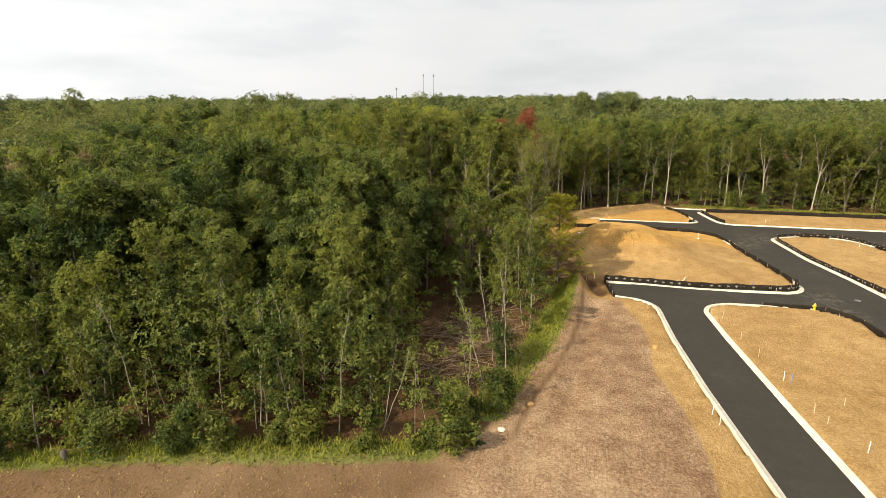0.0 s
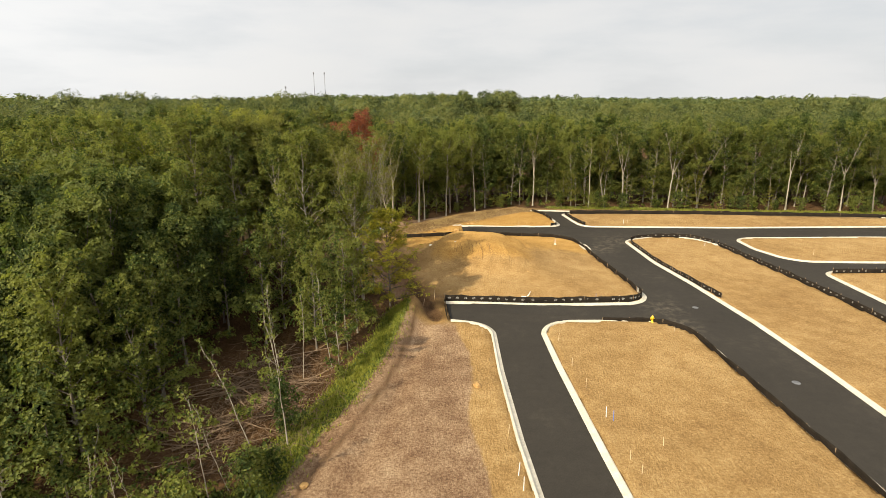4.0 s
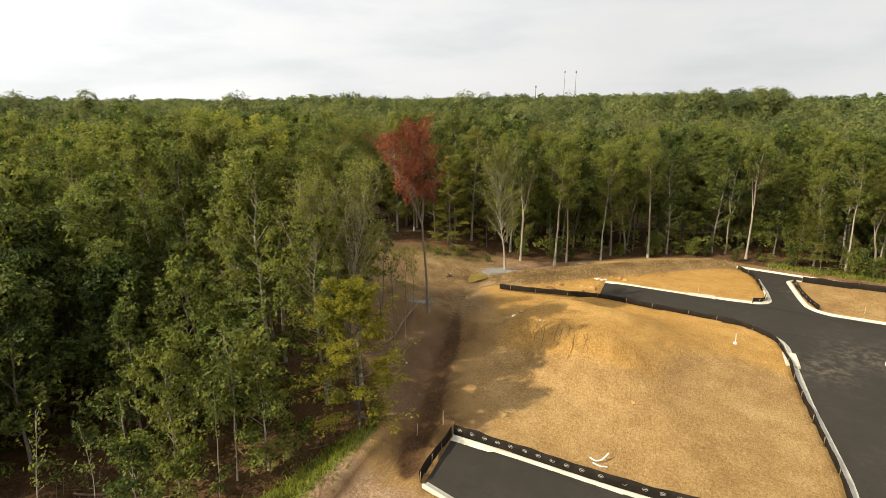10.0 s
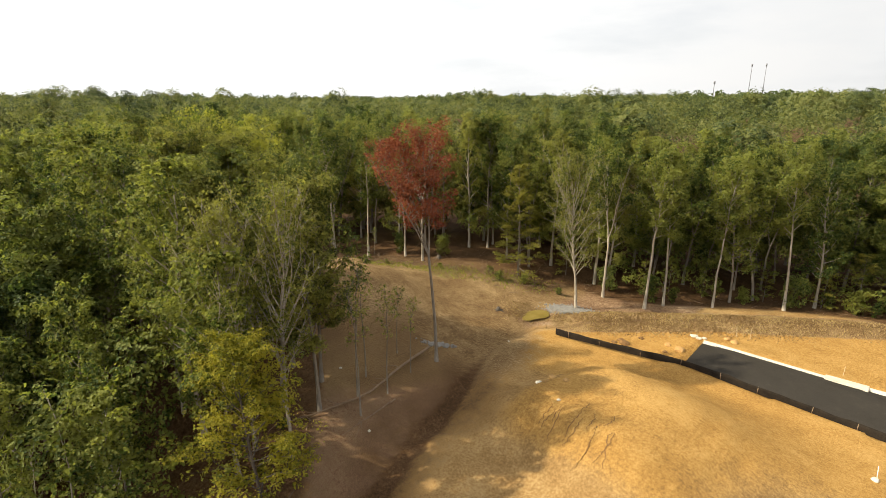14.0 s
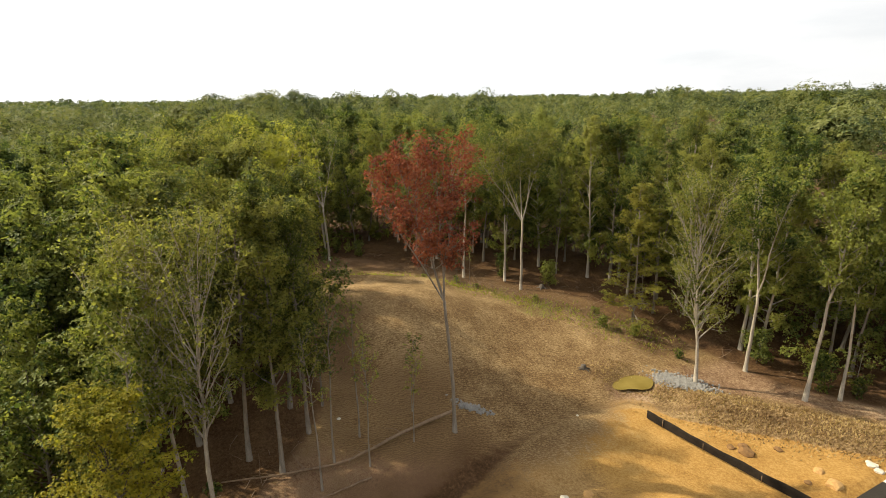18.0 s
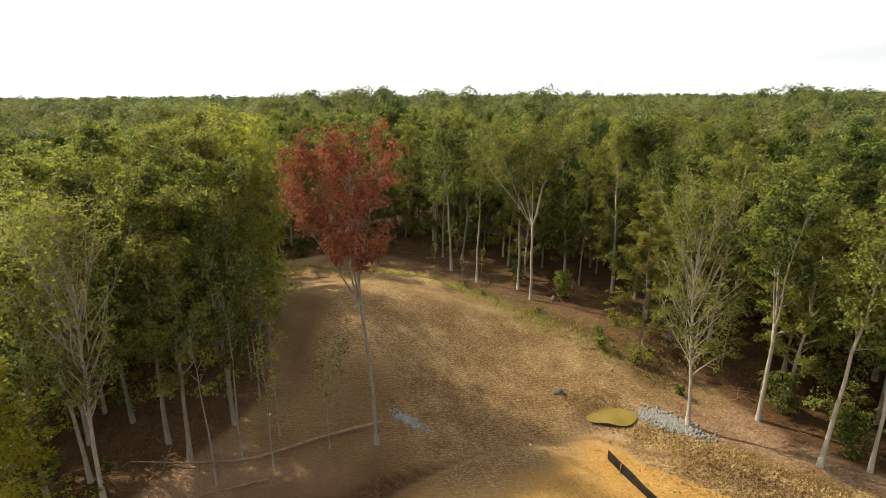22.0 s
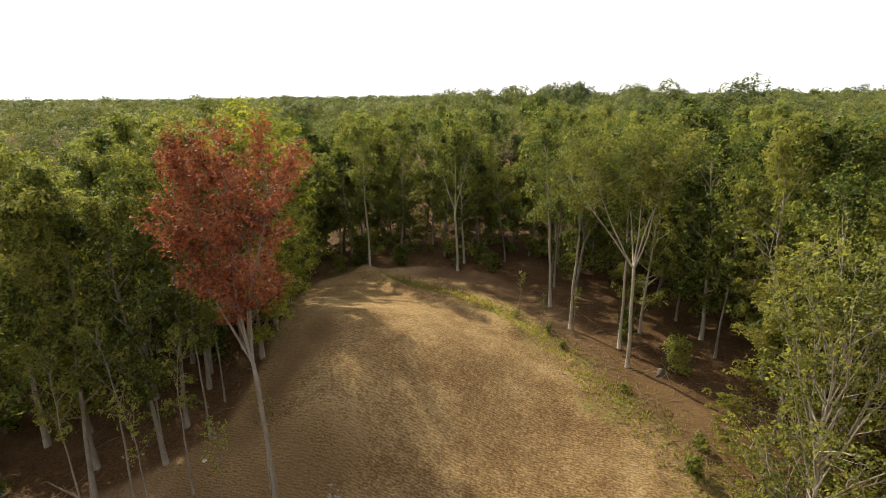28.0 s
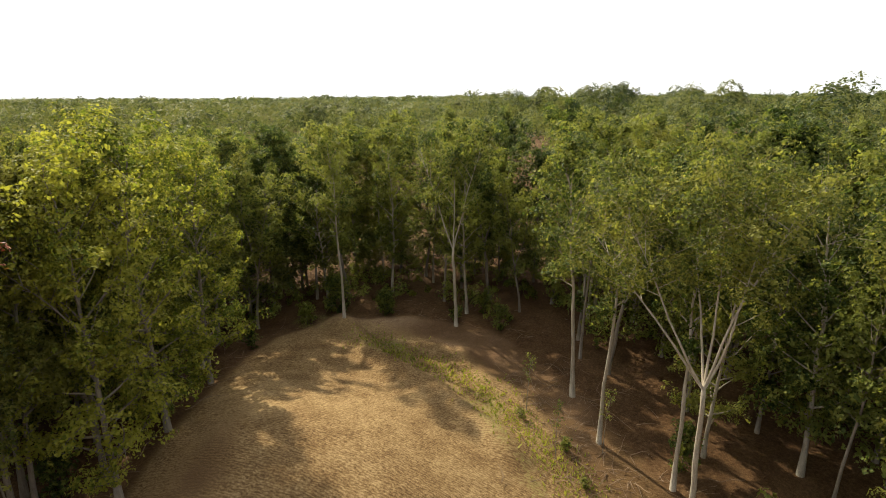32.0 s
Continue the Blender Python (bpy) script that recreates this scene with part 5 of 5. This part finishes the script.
for x, y, h, mat in ((0.22, 16.93, 1.1, stake_white), (0.45, 15.53, 1.1, stake_white), (-0.18, 21.62, 0.8, stake_wood), (6.35, 32.56, 0.9, stake_wood), (6.92, 28.77, 0.9, stake_wood), (7.61, 24.18, 1.0, stake_white),
                     (8.04, 23.68, 1.0, tarp_blue), (8.12, 19.07, 0.8, stake_wood), (8.47, 17.56, 0.8, stake_wood), (9.68, 14.24, 1.0, stake_white), (5.87, 38.04, 0.9, stake_wood), (-4.06, 93.09, 1.3, stake_wood),
                     (-2.93, 93.54, 1.3, stake_wood), (5.65, 91.45, 1.0, stake_wood), (12.12, 49.72, 1.0, tarp_blue), (14.9, 49.57, 1.0, stake_white), (13.46, 49.65, 0.7, stake_wood), (10.75, 76.24, 1.1, stake_white),
                     (26.84, 93.98, 0.9, stake_white), (27.57, 93.78, 0.9, stake_wood), (23.41, 93.36, 0.9, stake_wood), (37.6, 90.34, 0.9, stake_wood), (-9.07, 46.65, 1.2, stake_wood), (-7.85, 48.5, 1.3, stake_wood),
                     (30.39, 78.51, 0.9, stake_wood), (36.13, 77.13, 0.9, stake_white), (-2.04, 38.79, 0.8, stake_wood), (51.3, 72.53, 0.9, stake_wood), (18.61, 40.96, 0.7, stake_wood), (10.88, 20.69, 0.7, stake_wood)):
    stake(x, y, h, mat, "thin survey stake standing in the bare dirt")


def lump(name, x, y, size, mat, label, category, seed, flat=0.7, group=""):
    bm = bmesh.new()
    bmesh.ops.create_icosphere(bm, subdivisions=2, radius=size)
    q = np.random.default_rng(seed)
    for v in bm.verts:
        v.co *= 1 + 0.35 * noise.noise(v.co * (1.6 / size) + Vector((seed, 0, 0)))
        v.co.z *= flat
    ob = tagged(new(name, bm_mesh(name, bm, mat)), label, category, group)
    ob.matrix_basis = Matrix.Translation((x, y, float(ground_z(x, y)[0]) + size * flat * 0.25)) @ pose(0, 0, 0, 0, 0, q.uniform(0, 360))
    return ob


clay_lump = plain("clay_lump", (0.30, 0.16, 0.05), (0.52, 0.32, 0.12), 3.0, 0.95)
lump("boulder", -2.55, 28.32, 0.35, clay_lump, "pale boulder lying on the straw-covered soil", "rock", 3)
for q, (x, y, s) in enumerate(((-9.6, 68.2, 0.35), (-6.5, 84.9, 0.5), (-8.0, 85.6, 0.35), (-3.6, 91.0, 0.4), (-4.4, 91.3, 0.35), (-7.2, 66.5, 0.25), (4.4, 57.5, 0.2), (-13.8, 15.2, 0.3), (2.0, 48.8, 0.25))):
    lump("clod", x, y, s, clay_lump, "clod of dry clay on the bare ground", "clod", 10 + q, 0.6, "clods of clay")
lump("litter", -15.6, 11.1, 0.3, concrete, "white scrap of packaging lying on the soil", "litter", 31, 0.35)
for q in range(6):
    lump("litter", -45 + r.normal(0, 1.0), 2.6 + r.normal(0, 0.5), r.uniform(0.10, 0.20), concrete, "pale scrap dumped at the edge of the wood", "litter", 40 + q, 0.6, "dumped scraps")


def slab(name, x0, y0, x1, y1, turn, zt, mat, label, category):
    bm = bmesh.new()
    bmesh.ops.create_cube(bm, size=1)
    bmesh.ops.scale(bm, vec=(x1 - x0, y1 - y0, 0.24), verts=bm.verts)
    bmesh.ops.bevel(bm, geom=bm.edges[:], offset=0.03, segments=2, affect="EDGES")
    ob = tagged(new(name), label, category)
    part("cover", bm_mesh("cover", bm, mat), ob)
    # no hole is cut: a thin black block paints the shade of the inlet's mouth
    V, F = box(-(x1 - x0) * 0.38, -(y1 - y0) / 2 - 0.012, -0.06, (x1 - x0) * 0.38, -(y1 - y0) / 2 + 0.02, 0.05)
    part("opening_shade", np_mesh("opening_shade", V, F, [fabric_black]), ob)
    cx2, cy2 = (x0 + x1) / 2, (y0 + y1) / 2
    ob.matrix_basis = Matrix.Translation((cx2, cy2, float(road_z(cx2, cy2)) + zt)) @ pose(0, 0, 0, 0, 0, turn)


slab("storm_inlet", 14.1, 74.6, 17.1, 75.8, 96, 0.09, concrete, "pale concrete storm drain inlet set in the curb", "drain")
slab("storm_inlet", 4.6, 89.5, 7.8, 90.6, 6, 0.09, concrete, "pale concrete storm drain inlet set in the curb", "drain")


def manhole(x, y):
    V, F = tube(np.array([(0, 0, 0.0), (0, 0, 0.012)]), np.array([0.36, 0.34]), 20)
    ob = tagged(new("manhole_cover", np_mesh("manhole_cover", V, F, [steel_dark])), "round grey iron manhole cover in the asphalt", "manhole", "manhole covers")
    ob.matrix_basis = Matrix.Translation((x, y, float(road_z(x, y)) + 0.004))


for x, y in ((23.7, 48.46), (2.62, 45.14), (21.5, 86.07), (25.67, 30.73)):
    manhole(x, y)

# ---- the muddy pool, stones, logs and windfall ----
a = np.linspace(0, 2 * np.pi, 40, endpoint=False)
rr = 1 + 0.12 * np.sin(3 * a) + 0.07 * np.sin(5 * a + 1)
Vp = np.column_stack([-22.1 + 1.35 * rr * np.cos(a), 81.7 + 2.0 * rr * np.sin(a), np.full(40, 0.0)])
zp = float(ground_z(-22.1, 81.7)[0]) + 0.26
Vp[:, 2] = zp
bm = bmesh.new()
bm.faces.new([bm.verts.new(v) for v in Vp])
tagged(new("puddle", bm_mesh("puddle", bm, water_mat)), "still pool of muddy yellow water", "water", kind="structure")


def stones(cx3, cy3, ax, ay, turn, n, name_label):
    q = np.random.default_rng(int(abs(cx3) * 7))
    base = np.array([(1, 0, 0), (0, 1, 0), (-1, 0, 0), (0, -1, 0), (0, 0, 1), (0, 0, -1)], float)
    tri = np.array([(0, 1, 4), (1, 2, 4), (2, 3, 4), (3, 0, 4), (1, 0, 5), (2, 1, 5), (3, 2, 5), (0, 3, 5)])
    t = q.normal(0, 0.5, (n, 2)) * (ax, ay)
    c, s = math.cos(turn), math.sin(turn)
    xy = np.column_stack([cx3 + t[:, 0] * c - t[:, 1] * s, cy3 + t[:, 0] * s + t[:, 1] * c])
    z = ground_z(xy[:, 0], xy[:, 1])
    sz = q.uniform(0.05, 0.17, n)
    V = base[None] * q.uniform(0.6, 1.4, (n, 6, 1)) * sz[:, None, None] + np.column_stack([xy, z + 0.02])[:, None]
    F = tri[None] + (np.arange(n) * 6)[:, None, None]
    tagged(new("gravel", np_mesh("gravel", V.reshape(-1, 3), F.reshape(-1, 3), [stone_grey])), name_label, "gravel", kind="stuff")


stones(-20.37, 85.55, 2.3, 0.9, 0.75, 1500, "heap of grey drainage stones beside the pool")
stones(-20.9, 65.6, 1.4, 0.4, 0.9, 240, "grey stones in the bottom of the ditch")


def log(points, rad, mat, label, twigs=0, seed=0, name="fallen_log"):
    q = np.random.default_rng(seed)
    P = np.array([(x, y, float(ground_z(x, y)[0]) + z) for x, y, z in points])
    t = np.linspace(0, len(P) - 1, 14)
    Q = np.column_stack([np.interp(t, np.arange(len(P)), P[:, k]) for k in range(3)])
    Q[1:-1] += q.normal(0, rad * 0.35, (12, 3))
    ob = tagged(new(name), label, "log", "fallen trees")
    part("trunk", np_mesh("trunk", *tube(Q, rad * np.linspace(1, 0.35, 14), 7), [mat], smooth=True), ob)
    ch = []
    for _ in range(twigs):
        p = Q[q.integers(3, 14)]
        d = (Q[-1] - Q[0]) / np.linalg.norm(Q[-1] - Q[0]) * 0.6 + q.normal(0, 0.6, 3) + np.array([0, 0, 0.25])
        L = q.uniform(0.6, 2.2)
        ch.append(tube(bend(p, d, L, 4, 0.2, -0.03, q), rad * 0.28 * np.linspace(1, 0.2, 5), 4))
    if ch:
        tagged(part("twig_work", np_mesh("twig_work", *merge(ch), [mat]), ob), kind="stuff")
    return ob


log([(-20.12, 63.82, 0.5), (-18.95, 59.2, 0.35), (-17.39, 55.13, 0.3), (-18.39, 48.05, 0.25)], 0.13, dead_wood, "long pale fallen trunk lying along the edge of the wood", 14, 1)
log([(-15.87, 56.73, 0.3), (-15.02, 51.74, 0.25)], 0.06, dead_wood, "thin fallen stem among the litter", 6, 2)
q = np.random.default_rng(33)
for s in range(34):
    x, y = -22.0 + q.normal(0, 2.8), 23.5 + q.normal(0, 4.6)
    az = q.normal(0.25, 0.45) + (math.pi if s % 3 == 0 else 0)
    L = q.uniform(4, 9)
    x2, y2 = x + L * math.cos(az), y + L * math.sin(az)
    if inside(CLEAR, x2, y2) and dist_to(CLEAR, x2, y2) > 1.5:
        x, y, x2, y2 = x - 5, y, x2 - 5, y2
    log([(x, y, q.uniform(0.1, 0.4)), ((x + x2) / 2, (y + y2) / 2, q.uniform(0.3, 1.0)), (x2, y2, q.uniform(0.3, 1.6))], q.uniform(0.035, 0.08), dead_wood,
        "dead fallen tree with bare twigs in the windfall", 9, 100 + s)
ch = []
for s in range(1300):
    x, y = -20.5 + q.normal(0, 2.9), 23.5 + q.normal(0, 4.6)
    z = float(height(x, y)) + q.uniform(0.02, 0.7)
    d = q.normal(0, 1, 3) * (1, 1, 0.35)
    ch.append(tube(bend(np.array([x, y, z]), d, q.uniform(0.6, 2.4), 3, 0.15, 0, q), q.uniform(0.012, 0.03) * np.linspace(1, 0.3, 4), 3))
tagged(new("brushwood", np_mesh("brushwood", *merge(ch), [dead_wood])), "tangle of dead brown brushwood on the ground", "brushwood", kind="stuff")
ch = []
for s in range(700):
    p = ring[q.integers(0, len(ring))] + q.normal(0, 2.4, 2)
    if p[0] > 40 or (inside(CLEAR, p[0], p[1]) and dist_to(CLEAR, p[0], p[1]) > 1.5):
        continue
    d = q.normal(0, 1, 3) * (1, 1, 0.2)
    ch.append(tube(bend(np.array([p[0], p[1], float(height(*p)) + q.uniform(0.02, 0.25)]), d, q.uniform(0.6, 2.6), 3, 0.2, 0, q), q.uniform(0.015, 0.04) * np.linspace(1, 0.3, 4), 3))
tagged(new("brushwood", np_mesh("brushwood", *merge(ch), [dead_wood])), "dead sticks strewn at the edge of the wood", "brushwood", kind="stuff")


def stump(x, y, rad, h, label, seed):
    q2 = np.random.default_rng(seed)
    ob = tagged(new("tree_stump"), label, "stump", "tree stumps")
    part("bole", np_mesh("bole", *tube(np.array([(0, 0, -0.1), (0, 0, 0.1), (0, 0, h)]), np.array([rad * 1.5, rad * 1.1, rad]), 10), [bark_dark]), ob)
    for k in range(5):
        az = k * 1.256 + q2.uniform(-0.3, 0.3)
        part("root", np_mesh("root", *tube(np.array([(0, 0, 0.15), (math.cos(az) * rad * 2, math.sin(az) * rad * 2, 0.06), (math.cos(az) * rad * 4, math.sin(az) * rad * 4, -0.1)]),
                                           np.array([rad * 0.5, rad * 0.3, rad * 0.1]), 5), [bark_dark]), ob)
    ob.matrix_basis = spot(x, y, q2.uniform(0, 6))


stump(-24.7, 78.3, 0.22, 0.4, "old dark stump on the straw-covered slope", 1)
stump(-40.5, 83.2, 0.25, 0.5, "dark root stump at the foot of the trees", 2)
stump(-44.5, 0.6, 0.2, 0.7, "cut stump at the edge of the field", 3)


# ---- far masts ----
def mast(x, y, top, w, label):
    ob = tagged(new("radio_mast"), label, "mast", "radio masts")
    part("shaft", np_mesh("shaft", *tube(np.array([(0, 0, -1), (0, 0, top * 0.6), (0, 0, top)]), np.array([w, w, w * 0.6]), 6), [steel_dark]), ob)
    part("antenna", np_mesh("antenna", *box(-w * 1.8, -w, top - 2.5, w * 1.8, w, top), [steel_dark]), ob)
    ob.matrix_basis = Matrix.Translation((x, y, 0))


mast(-240, 663, 41.5, 0.45, "short dark mast above the far woods")
mast(-200, 650, 57, 0.32, "tall thin mast above the far woods")
mast(-188, 654, 57, 0.32, "tall thin mast with a small head above the far woods")


# erosion cracks down the face of the clay heap: flat ribbons, shade painted dark
crack_shade_and_turf = plain("crack_shade_and_turf", (0.12, 0.060, 0.020), (0.24, 0.130, 0.045), 3.0, 1.0)
q = np.random.default_rng(77)
for s in range(13):
    x0, y0 = -6.0 + s * 0.42 + q.normal(0, 0.3), 63.6 + q.normal(0, 0.7)
    n = 16
    tt = np.linspace(0, 1, n)
    L = q.uniform(0.9, 3.2)
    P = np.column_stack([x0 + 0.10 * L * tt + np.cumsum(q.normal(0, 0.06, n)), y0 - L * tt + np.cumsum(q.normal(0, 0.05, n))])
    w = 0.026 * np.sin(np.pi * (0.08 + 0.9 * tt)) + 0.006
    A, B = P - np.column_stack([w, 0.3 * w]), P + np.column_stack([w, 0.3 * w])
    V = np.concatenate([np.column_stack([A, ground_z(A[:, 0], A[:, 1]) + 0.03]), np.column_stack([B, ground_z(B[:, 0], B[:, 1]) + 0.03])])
    k = np.arange(n - 1)
    tagged(new("erosion_crack", np_mesh("erosion_crack", V, np.stack([k, k + 1, n + k + 1, n + k], 1), [crack_shade_and_turf])), "erosion crack down the steep clay face, its shade painted as a dark ribbon", "crack", "erosion cracks")

# a bush grown over with vines where field and swale meet
for x, y, s in ((-18.64, 7.32, 1.25), (-17.4, 8.2, 0.95), (-20.12, 7.64, 0.9)):
    ob = plant("shrub", shrub_forms[0], spot(x, y, x, s, s * 0.9), "rounded green bush grown over with vines", "vine-covered bushes")
    ob["category"] = "shrub"

# loose brush on the slope between the stockpile and the trees
ch = []
for s in range(900):
    u = q.uniform(0, 1)
    x, y = -54 + 28 * u + q.normal(0, 2.0), 69.5 + 18.5 * u + q.normal(0, 1.8)
    d = q.normal(0, 1, 3) * (1, 1, 0.25)
    ch.append(tube(bend(np.array([x, y, float(height(x, y)) + q.uniform(0.0, 0.15)]), d, q.uniform(0.5, 2.2), 3, 0.2, 0, q), q.uniform(0.015, 0.035) * np.linspace(1, 0.3, 4), 3))
tagged(new("brushwood", np_mesh("brushwood", *merge(ch), [dead_wood])), "dead sticks strewn below the stockpile", "brushwood", kind="stuff")
for x, y, s in ((-32.11, 84.77, 0.55), (-29.89, 84.16, 0.7), (-27.66, 86.34, 0.6), (-47.64, 70.77, 0.4), (-45.25, 74.05, 0.45), (-42.4, 75.52, 0.35), (-37.13, 80.44, 0.4), (-23.34, 88.03, 0.5)):
    ob = plant("shrub", shrub_forms[0], spot(x, y, x, s, s * 0.8), "small bright green bush on the brushy slope", "small bushes below the stockpile")
    ob["category"] = "shrub"

# turf clods, spilt concrete and scraps on the clay lot
for q2, (x, y, sz) in enumerate(((-11.3, 82.9, 0.55), (-11.9, 83.3, 0.4), (-10.8, 85.4, 0.3), (-7.4, 83.8, 0.25), (-12.2, 82.4, 0.3))):
    lump("turf_clod", x, y, sz, crack_shade_and_turf, "dark clod of turf lying on the orange clay", "clod", 60 + q2, 0.45, "clods of turf")
for q2, (x, y, sz) in enumerate(((-6.9, 89.2, 0.35), (-6.3, 88.9, 0.3), (-7.3, 89.5, 0.22), (-5.9, 89.3, 0.25))):
    lump("concrete_lump", x, y, sz, concrete, "pale lump of spilt concrete at the pavement's end", "rubble", 70 + q2, 0.5, "lumps of concrete")
for q2, (x, y, sz) in enumerate(((-9.8, 66.7, 0.3), (-5.9, 63.8, 0.14), (10.7, 76.0, 0.25), (-22.2, 55.8, 0.14), (-19.6, 74.3, 0.12), (-14.6, 53.4, 0.12))):
    lump("pale_stone", x, y, sz, concrete, "single pale stone lying on bare soil", "rock", 80 + q2, 0.6, "pale stones")


def bent_pipe(points, rad, mat, label):
    """A short bent pipe that lies on the ground."""
    P = np.array([(x, y, float(ground_z(x, y)[0]) + z) for x, y, z in points])
    t = np.linspace(0, len(P) - 1, 16)
    Q = np.column_stack([np.interp(t, np.arange(len(P)), P[:, k]) for k in range(3)])
    Q[1:-1] = (Q[:-2] + 2 * Q[1:-1] + Q[2:]) / 4
    return tagged(new("pipe_scrap", np_mesh("pipe_scrap", *tube(Q, np.full(16, rad), 8), [mat], smooth=True)), label, "pipe", "pipe scraps")


bent_pipe([(3.0, 50.4, 0.08), (3.4, 50.2, 0.10), (3.8, 50.3, 0.22), (4.0, 50.6, 0.38), (4.15, 50.9, 0.5)], 0.06, stake_white, "bent white plastic pipe lying on bare dirt")
bent_pipe([(3.3, 50.0, 0.06), (3.9, 49.9, 0.07), (4.3, 50.1, 0.07)], 0.05, stake_white, "short white plastic pipe lying on bare dirt")
